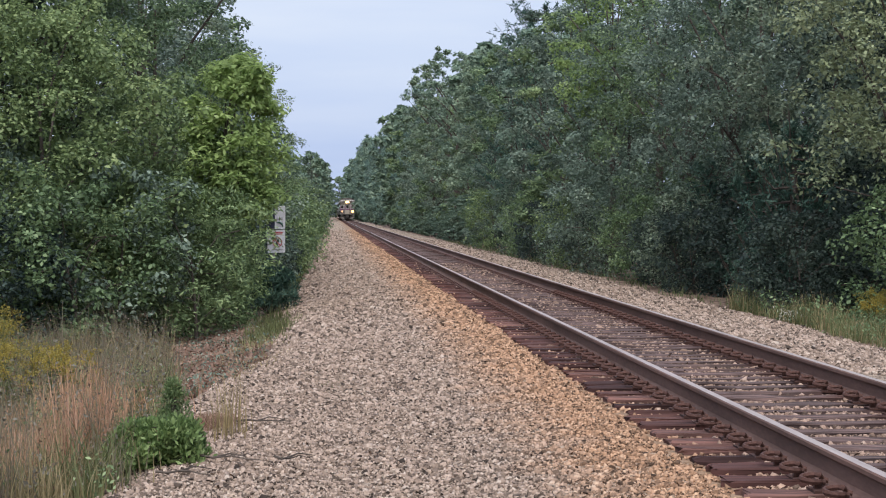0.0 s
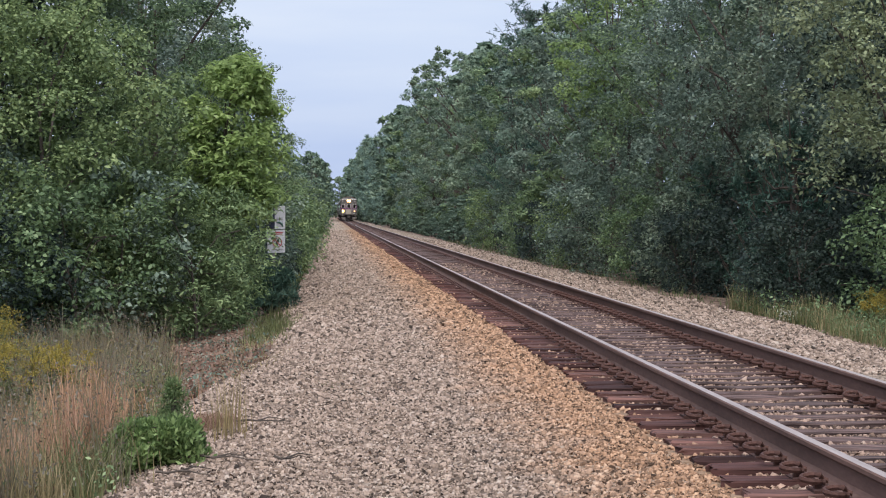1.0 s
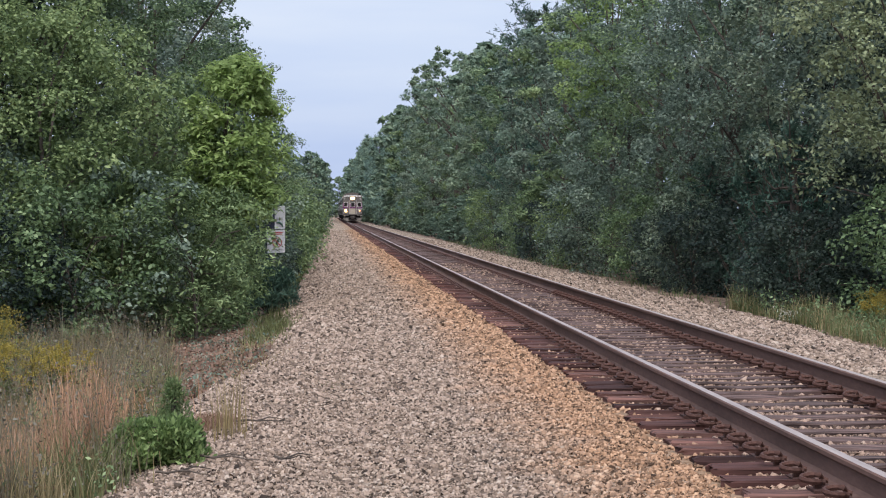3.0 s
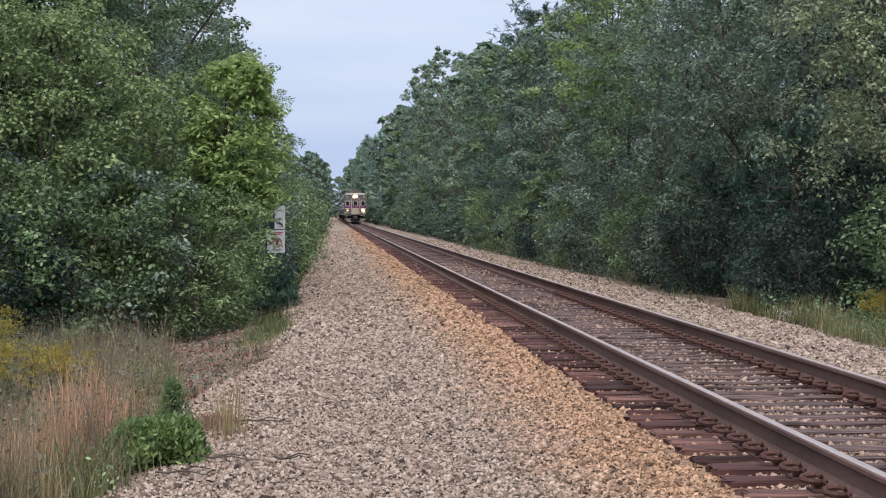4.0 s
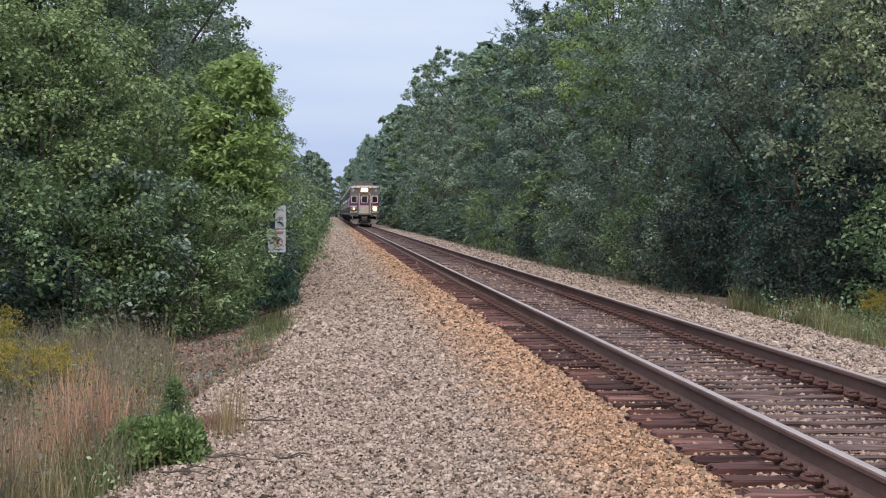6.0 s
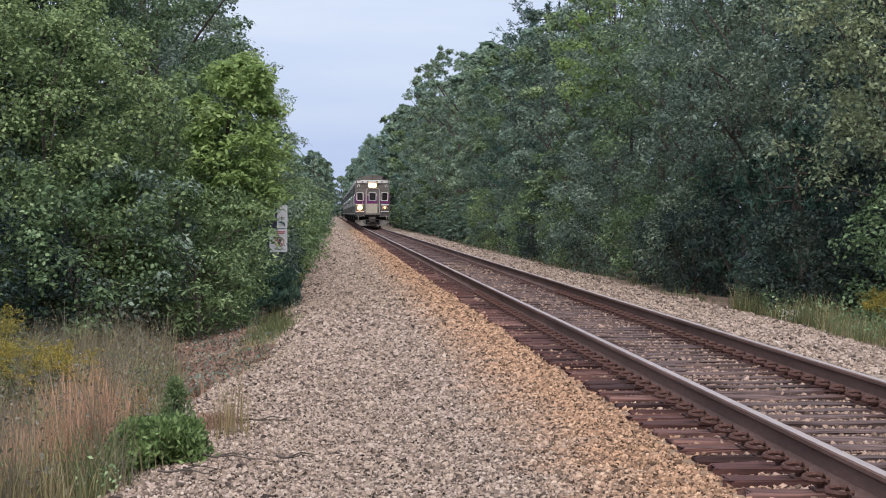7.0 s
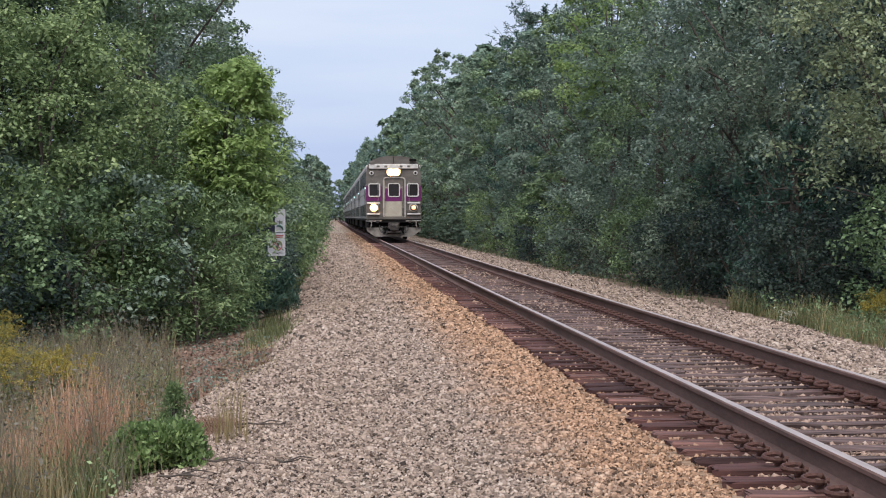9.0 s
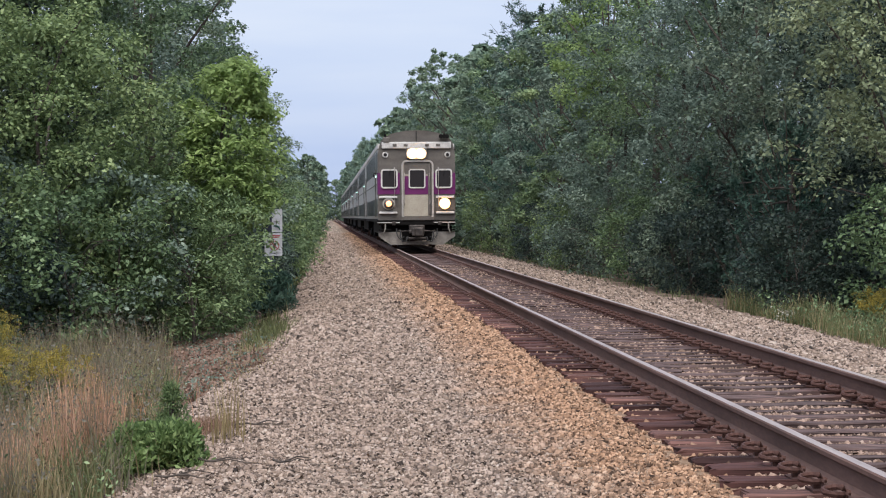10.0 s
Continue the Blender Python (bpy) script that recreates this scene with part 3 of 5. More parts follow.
def pine_tree(seed, h, radius, layers, leaf, label, per=14, taper=0.55, mat=None):
    """A pine: whorls of branches, each with upswept needle tufts."""
    rng = np.random.default_rng(seed)
    tufts = []
    bm = bmesh.new()
    tube(bm, [(0, 0, -0.3), (0.05, 0, h * 0.5), (0, 0.03, h)], [0.2, 0.12, 0.02], 8)
    for k in range(layers):
        s = k / (layers - 1)
        z = h * (0.08 + 0.9 * s)
        reach = radius * (1 - s) ** taper * rng.uniform(0.75, 1.15) + 0.2
        for j in range(int(rng.integers(5, 8))):
            a = rng.uniform(0, 2 * math.pi)
            L = reach * rng.uniform(0.7, 1.1)
            end = Vector((math.cos(a) * L, math.sin(a) * L, z + 0.5 * L + rng.normal(0, 0.3)))
            mid = Vector((math.cos(a) * L * 0.5, math.sin(a) * L * 0.5, z - 0.03 * L))
            tube(bm, [(0, 0, z), mid, end], [0.035, 0.022, 0.006], 4)
            m = max(4, int(L * 9))
            for u in rng.uniform(0.25, 1.0, m):
                w = 0.35 * L * (1.05 - u) * rng.normal(0, 0.7)
                tufts.append((math.cos(a) * L * u - math.sin(a) * w, math.sin(a) * L * u + math.cos(a) * w, z + 0.5 * L * u * u + rng.normal(0, 0.12)))
    t = np.array(tufts)
    p = np.repeat(t, per, 0)
    d = unit(rng.normal(size=p.shape) + np.array([0, 0, 0.45]))
    nrm = unit(np.cross(d, rng.normal(size=p.shape)))
    L = leaf * rng.uniform(0.7, 1.3, len(p))
    v, q = leaf_arrays(p + d * (L * 0.45)[:, None], nrm, L, L * (0.2 if leaf < 0.4 else 0.3), rng, 0.05, along=d, three=leaf > 0.4)
    ob = tagged(new("pine_tree"), label, "pine tree")
    cr = new("crown", array_mesh("crown", v, q, mat or NEEDLE))
    cr.parent = ob
    part("trunk", bm, BARK, ob)
    return ob


def put(ob, x, y, turn=0.0, size=1.0, tall=1.0):
    """A copy of a thing, standing on the ground."""
    m = pose(x, y, float(ground_z(x, y)) - 0.02, 0, 0, turn) @ Matrix.Diagonal((size, size, size * tall, 1))
    return copy_thing(ob, m)


def stand(ob, x, y, turn=0.0, size=1.0, tall=1.0):
    ob.matrix_basis = pose(x, y, float(ground_z(x, y)) - 0.02, 0, 0, turn) @ Matrix.Diagonal((size, size, size * tall, 1))
    return ob


def plant_trees():
    rng = random.Random(11)
    edge = dict(boughs=56)
    near = [
        broad_tree("tree", 1, 8.6, 0.3, 2.7, 280, 80, 0.1, LEAF, "broad-leaved tree in full green leaf down to the ground", **edge),
        broad_tree("tree", 2, 9.2, 0.4, 2.8, 280, 80, 0.1, LEAF_GREY, "tall grey-green broad-leaved tree at the wood's edge", **edge),
        broad_tree("tree", 3, 8.2, 0.3, 2.5, 280, 86, 0.094, LEAF_DARK_SHADE, "dark green broad-leaved tree at the wood's edge, shade in its colour", **edge),
    ]
    high = broad_tree("tree", 21, 9.4, 2.5, 3.0, 260, 84, 0.1, LEAF_GREY, "grey-green tree with its crown raised over a dark hollow", boughs=52)
    lime = broad_tree("tree", 4, 4.7, 1.8, 0.95, 160, 80, 0.12, LEAF_LIME, "bright yellow-green ash tree leaning over a sign", 0.08, boughs=32, spread=(0.2, 0.36), aspect=0.45, lean=0.25, top=0.45)
    yellow = broad_tree("tree", 16, 9.2, 2.4, 2.3, 210, 92, 0.092, LEAF_OLIVE, "yellow-green tree at the wood's edge", 0.08, boughs=42)
    vine = broad_tree("tree", 17, 5.3, 0.1, 2.5, 420, 80, 0.088, LEAF_FRESH, "low vine-covered tree with a domed leafy crown", 0.1, boughs=70, top=0.5)
    feather = broad_tree("shrub", 18, 2.5, 0.1, 1.25, 80, 90, 0.1, LEAF_FRESH, "feathery light green shrub beside the bank", 0.04, spread=(0.2, 0.42), aspect=0.34)
    shrub = [
        broad_tree("shrub", 5, 2.8, 0.05, 1.3, 60, 76, 0.092, LEAF_GREY, "leafy grey-green shrub at the wood's edge", 0.04, spread=(0.25, 0.5)),
        broad_tree("shrub", 6, 2.2, 0.05, 1.1, 56, 76, 0.092, LEAF_DARK_SHADE, "dark leafy shrub at the wood's edge, shade in its leaf colour", 0.04, spread=(0.25, 0.5)),
        broad_tree("shrub", 7, 2.5, 0.05, 1.2, 56, 76, 0.092, LEAF_FRESH, "green leafy shrub at the wood's edge", 0.04, spread=(0.25, 0.5)),
    ]
    mid = [
        broad_tree("tree", 8, 13, 0.4, 3.3, 130, 100, 0.19, LEAF, "broad-leaved tree in green leaf beside the line", boughs=32, three=True, spread=(0.45, 0.8)),
        broad_tree("tree", 9, 14, 0.5, 3.4, 130, 100, 0.19, LEAF_GREY, "grey-green tree beside the line", boughs=32, three=True, spread=(0.45, 0.8)),
        broad_tree("tree", 10, 12, 0.4, 3.2, 130, 100, 0.19, LEAF_HAZED, "leafy tree beside the line, bluish with painted haze", boughs=32, three=True, spread=(0.45, 0.8)),
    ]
    # leaf colour also carries the sunlight on this raised crown
    bright = broad_tree("tree", 19, 11.0, 5.4, 2.1, 120, 110, 0.13, LEAF_LIME, "tall light yellow-green tree, its top coloured as if sunlit", boughs=28, three=True, spread=(0.35, 0.6))
    oak = broad_tree("tree", 20, 14.0, 4.5, 4.2, 144, 60, 0.21, LEAF_HAZED, "tall oak with an open airy crown", 0.3, boughs=36, three=True, spread=(0.3, 0.55))
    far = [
        broad_tree("tree", 13, 13, 0.4, 3.3, 90, 34, 0.62, LEAF_HAZED, "distant broad-leaved tree in green leaf", three=True, spread=(0.5, 0.95)),
        broad_tree("tree", 14, 14, 0.5, 3.4, 90, 34, 0.62, LEAF_HAZED, "distant tree in full leaf, greyed with painted haze", three=True, spread=(0.5, 0.95)),
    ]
    white_pine = pine_tree(12, 14, 3.4, 22, 0.24, "blue-green white pine with layered branches", 6, 0.24)
    low_pine = pine_tree(22, 4.0, 1.3, 13, 0.17, "young dark blue-green pine at the wood's edge", 9, 0.6)
    far_pine = pine_tree(15, 15, 3.0, 15, 0.5, "distant blue-green pine beside the line, paled with painted haze", 4, 0.42, NEEDLE_HAZED)

    # edge of the wood on the near side of the track
    stand(vine, -4.75, 34.2, 20)
    stand(near[0], -5.6, 38.5, 20)
    stand(near[1], -4.3, 46, 75, 1.02)
    stand(near[2], -6.6, 40, 10)
    stand(lime, -1.88, 36.6, 30)
    stand(feather, -2.15, 32.6, 0, 0.95)
    put(feather, -2.9, 34.2, 130, 1.15)
    put(feather, -2.25, 35.0, 250, 0.85)
    stand(shrub[0], -3.4, 32.6, 0)
    stand(shrub[1], -1.85, 41, 0, 0.9)
    stand(shrub[2], -3.9, 31.5, 50)
    for x, y, k, s in ((-7.6, 37.0, 0, 1.0), (-3.35, 38.6, 0, 0.84), (-2.75, 45.5, 1, 0.62), (-4.4, 54, 1, 0.9), (-2.45, 58, 0, 0.66)):
        put(near[k], x, y, rng.uniform(0, 360), s)
    for x, y, k, s in ((-9, 47, 0, 0.74), (-6.5, 52, 1, 0.74), (-9.5, 57, 2, 0.74), (-6.0, 63, 1, 0.66), (-2.5, 67, 2, 0.44), (-5.9, 72, 0, 0.66), (-5.8, 82, 2, 0.7), (-9, 88, 0, 0.74), (-7.5, 46, 1, 0.74), (-6.3, 37.5, 0, 0.74), (-7.9, 36.5, 1, 0.74), (-6.0, 103, 0, 0.72)):
        put(mid[k], x, y, rng.uniform(0, 360), s)
    for x, y, k, s in ((-4.9, 31.5, 1, 1.0), (-5.6, 33, 0, 1.1), (-4.1, 34, 2, 1.3), (-5.9, 31, 2, 1.2), (-1.85, 37.2, 2, 0.5), (-1.5, 47.5, 1, 0.8), (-1.55, 53, 2, 0.9), (-1.6, 59.5, 2, 0.95), (-1.7, 67.5, 0, 1.0), (-1.75, 77, 2, 1.05), (-1.8, 87, 2, 1.1), (-1.95, 45, 0, 1.0), (-1.75, 50, 2, 1.0), (-1.8, 56, 2, 1.1), (-1.9, 63, 2, 1.2), (-2.0, 72, 2, 1.3), (-2.0, 82, 0, 1.3), (-2.1, 93, 2, 1.4)):
        put(shrub[k], x, y, rng.uniform(0, 360), s)
    # far side of the track
    for x, y, k, s in ((12.6, 41, 2, 1.0), (12.8, 47, 2, 1.08), (10.7, 54, 1, 1.0), (10.4, 58, 0, 1.08), (10.3, 63, 1, 1.1)):
        put(near[k], x, y, rng.uniform(0, 360), s)
    stand(high, 11.0, 38, 0, 1.0)
    put(high, 10.9, 43.5, 100, 1.02)
    put(high, 10.7, 49, 220, 1.04)
    for x, y, k, s in ((10.2, 69, 2, 0.7), (10.2, 74, 1, 0.74), (9.9, 79, 0, 0.8), (9.8, 85, 1, 0.76), (9.9, 91, 2, 0.84), (9.9, 104, 1, 0.78), (9.9, 111, 0, 0.82)):
        put(mid[k], x, y, rng.uniform(0, 360), s)
    for i, y in enumerate((37, 42, 48, 54, 60, 67, 74, 82, 90, 99)):
        put(far[i % 2], 14.6 + rng.uniform(-1, 1), y, rng.uniform(0, 360), rng.uniform(0.7, 0.78))
    # the nearer shrubs take the dark colour as painted shade
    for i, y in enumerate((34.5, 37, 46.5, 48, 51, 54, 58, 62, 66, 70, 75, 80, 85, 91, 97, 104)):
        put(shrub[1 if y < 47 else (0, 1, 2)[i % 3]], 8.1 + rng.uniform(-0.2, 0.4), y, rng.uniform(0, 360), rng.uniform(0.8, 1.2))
    # dark-coloured shrubs stand in for the shade inside the hollow
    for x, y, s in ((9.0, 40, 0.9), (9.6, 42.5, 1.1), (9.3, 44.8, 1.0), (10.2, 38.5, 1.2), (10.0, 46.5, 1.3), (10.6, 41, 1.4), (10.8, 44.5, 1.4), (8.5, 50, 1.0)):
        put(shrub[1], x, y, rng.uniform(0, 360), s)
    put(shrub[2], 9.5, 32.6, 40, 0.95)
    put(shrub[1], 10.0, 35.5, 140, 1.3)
    stand(yellow, 9.7, 33.6, 140, 0.98)
    stand(bright, 9.5, 67.5, 0, 0.92)
    stand(low_pine, 8.7, 37.6, 0, 0.88)
    put(low_pine, 9.1, 41.6, 80, 0.75)
    put(low_pine, 9.7, 44.5, 150, 1.1)
    put(low_pine, 9.4, 49.5, 210, 0.9)
    stand(white_pine, 10.3, 97, 50, 0.86)
    put(white_pine, 10.4, 118, 0, 0.9)
    for o, (x, y) in zip(mid, ((-5.9, 92), (13.5, 119), (9.9, 121))):
        stand(o, x, y, 40, 0.88)
    # a tall oak and its neighbours stand out over the line
    stand(oak, 9.5, 152, 0, 1.0)
    put(oak, 9.6, 166, 120, 1.03)
    put(oak, 10.0, 138, 220, 0.92)
    for k, (x, y, s) in enumerate(((10.0, 146, 0.84), (10.0, 159, 0.88), (9.9, 130, 0.88))):
        put(mid[k % 3], x, y, 70 * k, s)
    # both sides into the distance
    stand(far[0], -5.4, 245, 0, 0.7)
    stand(far[1], 10.3, 245, 0, 1.05)
    stand(far_pine, 10.2, 252)
    y = 114
    while y < 240:
        for row in range(2):
            right = mid if row == 0 else far
            if row == 0:
                put(mid[rng.randrange(2)], -6.0 + rng.uniform(-0.6, 0.6), y + rng.uniform(-1.5, 1.5), rng.uniform(0, 360), 0.68 * rng.uniform(0.92, 1.05))
            if row == 0 and y > 172 and rng.random() < 0.5:
                put(far_pine, 9.8, y + 2, rng.uniform(0, 360), rng.uniform(0.92, 1.06))
            elif row or y > 172:
                tall = 0.88 if y < 172 else 1.1
                put(right[rng.randrange(2)], 9.8 + 5 * row + rng.uniform(-0.6, 0.6), y + rng.uniform(-1.5, 1.5), rng.uniform(0, 360), tall * rng.uniform(0.93, 1.05))
        for side in (-1.9, 8.1):
            put(far[rng.randrange(2)], side + rng.uniform(-0.2, 0.3), y, rng.uniform(0, 360), rng.uniform(0.28, 0.36), 0.6)
        y += 8.0
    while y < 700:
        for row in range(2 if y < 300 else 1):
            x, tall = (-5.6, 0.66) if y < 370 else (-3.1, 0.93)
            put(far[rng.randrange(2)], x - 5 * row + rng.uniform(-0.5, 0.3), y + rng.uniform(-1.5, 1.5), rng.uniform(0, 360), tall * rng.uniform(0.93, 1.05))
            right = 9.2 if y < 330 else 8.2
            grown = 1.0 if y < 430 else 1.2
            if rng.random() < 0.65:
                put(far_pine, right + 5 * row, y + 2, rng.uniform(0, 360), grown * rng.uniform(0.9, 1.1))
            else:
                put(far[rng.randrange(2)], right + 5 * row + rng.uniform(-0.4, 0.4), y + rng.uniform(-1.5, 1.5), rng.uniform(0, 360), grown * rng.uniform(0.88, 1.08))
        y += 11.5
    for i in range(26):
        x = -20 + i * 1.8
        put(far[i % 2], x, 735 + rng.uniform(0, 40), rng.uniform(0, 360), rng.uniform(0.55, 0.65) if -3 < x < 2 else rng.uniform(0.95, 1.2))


plant_trees()


# ---- train ----
def rr_loop(w, h, r, seg=4):
    pts = []
    for cx, cz, a0 in ((w / 2 - r, h / 2 - r, 0), (-w / 2 + r, h / 2 - r, 90), (-w / 2 + r, -h / 2 + r, 180), (w / 2 - r, -h / 2 + r, 270)):
        for k in range(seg + 1):
            a = radians(a0 + 90 * k / seg)
            pts.append((cx + r * math.cos(a), cz + r * math.sin(a)))
    return pts


def rr_ring(w, h, r, t, depth):
    """A rounded rectangular frame in the x-z plane, standing proud towards -y."""
    bm = bmesh.new()
    outer, inner = rr_loop(w, h, r), rr_loop(w - 2 * t, h - 2 * t, max(r - t, 0.01))
    rows = [[bm.verts.new((x, y, z)) for x, z in lp] for lp, y in ((outer, 0), (outer, -depth), (inner, -depth), (inner, 0))]
    n = len(outer)
    for a, b in zip(rows, rows[1:]):
        for j in range(n):
            bm.faces.new((a[j], a[(j + 1) % n], b[(j + 1) % n], b[j]))
    bmesh.ops.recalc_face_normals(bm, faces=bm.faces)
    return bm


def rr_slab(w, h, r, depth):
    bm = bmesh.new()
    lp = rr_loop(w, h, r)
    a = [bm.verts.new((x, 0, z)) for x, z in lp]
    b = [bm.verts.new((x, -depth, z)) for x, z in lp]
    bm.faces.new(a)
    bm.faces.new(b[::-1])
    n = len(lp)
    for j in range(n):
        bm.faces.new((a[j], a[(j + 1) % n], b[(j + 1) % n], b[j]))
    bmesh.ops.recalc_face_normals(bm, faces=bm.faces)
    return bm


def at(ob, x, y, z, rz=0):
    ob.location = (x, y, z)
    ob.rotation_euler = (0, 0, radians(rz))
    return ob


CAR_LEN, HALF = 25.9, 1.52
ARC = [(1.5, 1.0), (HALF, 1.15), (HALF, 3.55), (1.47, 3.85), (1.38, 4.1), (1.2, 4.28), (0.85, 4.42), (0.4, 4.5), (0.0, 4.52)]


def shell(lo, hi, y0, y1):
    """The car's outline between two points of ARC, swept along the car."""
    pts = [(x, z) for x, z in ARC[lo:hi]]
    pts = pts + [(-x, z) for x, z in reversed(pts) if x > 0]
    bm = bmesh.new()
    a = [bm.verts.new((x, y0, z)) for x, z in pts]
    b = [bm.verts.new((x, y1, z)) for x, z in pts]
    n = len(pts)
    for j in range(n):
        bm.faces.new((a[j], a[(j + 1) % n], b[(j + 1) % n], b[j]))
    bm.faces.new(a[::-1])
    bm.faces.new(b)
    bmesh.ops.recalc_face_normals(bm, faces=bm.faces)
    return bm


def single(fn, *a, **k):
    bm = bmesh.new()
    fn(bm, *a, **k)
    return bm


def disc(r, depth, seg=20):
    bm = bmesh.new()
    bmesh.ops.create_cone(bm, cap_ends=True, segments=seg, radius1=r, radius2=r * 0.92, depth=depth)
    bmesh.ops.rotate(bm, cent=(0, 0, 0), matrix=Matrix.Rotation(radians(90), 3, "X"), verts=bm.verts)
    return bm


def lamp_ball(r):
    """A lamp ball turned to imitate fading: bright half towards -y, dim patch in its back."""
    bm = bmesh.new()
    bmesh.ops.create_uvsphere(bm, u_segments=24, v_segments=16, radius=r)
    bmesh.ops.rotate(bm, cent=(0, 0, 0), matrix=Matrix.Rotation(radians(90), 3, "X"), verts=bm.verts)
    for f in bm.faces:
        y = f.calc_center_median().y / r
        f.material_index = 0 if y < 0 else 2 if y > 0.8 else 1
        f.smooth = True
    return bm


def lens_dome(r, deep):
    bm = bmesh.new()
    bmesh.ops.create_uvsphere(bm, u_segments=24, v_segments=14, radius=r)
    bmesh.ops.scale(bm, vec=(1, deep / r, 1), verts=bm.verts)
    for f in bm.faces:
        f.smooth = True
    return bm


def build_bogie(car, y):
    bm = bmesh.new()
    for s in (-1, 1):
        box(bm, s * 1.05, 0, 0.52, 0.16, 2.9, 0.24, 0.03)
        for e in (-1, 1):
            box(bm, s * 1.05, e * 1.25, 0.48, 0.22, 0.4, 0.36, 0.04)
    box(bm, 0, 0, 0.62, 2.1, 0.5, 0.3, 0.04)
    bogie = at(part("bogie", bm, BLACK, car, "black steel bogie"), 0, y, 0)
    for e in (-1, 1):
        bm = bmesh.new()
        for s in (-1, 1):
            bmesh.ops.create_cone(bm, cap_ends=True, segments=24, radius1=0.45, radius2=0.43, depth=0.13, matrix=Matrix.Translation((s * 0.76, 0, 0.45)) @ Matrix.Rotation(radians(90), 4, "Y"))
        bmesh.ops.create_cone(bm, cap_ends=True, segments=10, radius1=0.09, radius2=0.09, depth=1.6, matrix=Matrix.Translation((0, 0, 0.45)) @ Matrix.Rotation(radians(90), 4, "Y"))
        at(part("wheelset", bm, RUST, bogie), 0, e * 1.25, 0)


def build_sides(car):
    """Side windows on two decks, doors, lamps and the pale cantrail."""
    upper, lower = rr_slab(1.65, 0.84, 0.1, 0.012), rr_slab(1.5, 0.68, 0.09, 0.012)
    up_me, lo_me = bpy.data.meshes.new("window_pane"), bpy.data.meshes.new("window_pane")
    upper.to_mesh(up_me), lower.to_mesh(lo_me)
    upper.free(), lower.free()
    up_me.materials.append(SIDE_GLASS), lo_me.materials.append(SIDE_GLASS)
    for s, rz in ((-1, -90), (1, 90)):
        for k in range(9):
            w = new("window_pane", up_me)
            w.parent = car
            at(w, s * (HALF + 0.002), 4.6 + k * 2.12, 3.27, rz)
            if k < 8:
                w = new("window_pane", lo_me)
                w.parent = car
                at(w, s * (HALF + 0.002), 5.6 + k * 2.12, 1.5, rz)
        w = new("window_pane", up_me)
        w.parent = car
        at(w, s * (HALF + 0.002), 1.5, 3.27, rz)
        w = new("window_pane", lo_me)
        w.parent = car
        at(w, s * (HALF + 0.002), 1.6, 1.5, rz)
        for y in (3.4, 23.6):
            at(part("side_door", rr_slab(1.0, 1.95, 0.08, 0.02), STAINLESS, car, "grey sliding side door"), s * (HALF + 0.002), y, 2.1, rz)
            at(part("door_window", rr_slab(0.55, 0.7, 0.08, 0.012), GLASS, car), s * (HALF + 0.024), y, 2.5, rz)
        part("cantrail", single(box, s * 1.455, CAR_LEN / 2, 3.9, 0.12, CAR_LEN - 0.9, 0.2, 0.02, Matrix.Identity(3)), WHITE, car, "pale roof-edge strip")
        part("belt_rail", single(box, s * (HALF + 0.008), CAR_LEN / 2, 2.42, 0.02, CAR_LEN - 1.2, 0.05, 0.006), STAINLESS, car)
        part("side_sill", single(box, s * (HALF - 0.03), CAR_LEN / 2, 0.98, 0.08, CAR_LEN - 1.0, 0.12, 0.01), BLACK, car)
        for y in (2.6,):
            at(part("marker_lamp", disc(0.045, 0.04, 10), MARK_GLOW, car), s * (HALF + 0.02), y, 2.75, rz)


def build_coach(name, label):
    car = tagged(new(name), label, "train car")
    part("body", shell(0, 4, 0.3, CAR_LEN - 0.3), SIDE_SHEEN_STEEL, car)
    part("roof", shell(3, 9, 0.35, CAR_LEN - 0.35), ROOF_GREY, car, "grey curved roof")
    part("underframe", single(box, 0, CAR_LEN / 2, 0.78, 2.5, 13.5, 0.5, 0.05), BLACK, car)
    part("gangway", single(box, 0, CAR_LEN - 0.1, 2.0, 1.1, 0.5, 2.1, 0.05), RUBBER, car)
    build_bogie(car, 3.6)
    build_bogie(car, CAR_LEN - 3.6)
    build_sides(car)
    return car


DITCH_LAMPS = []  # left and right


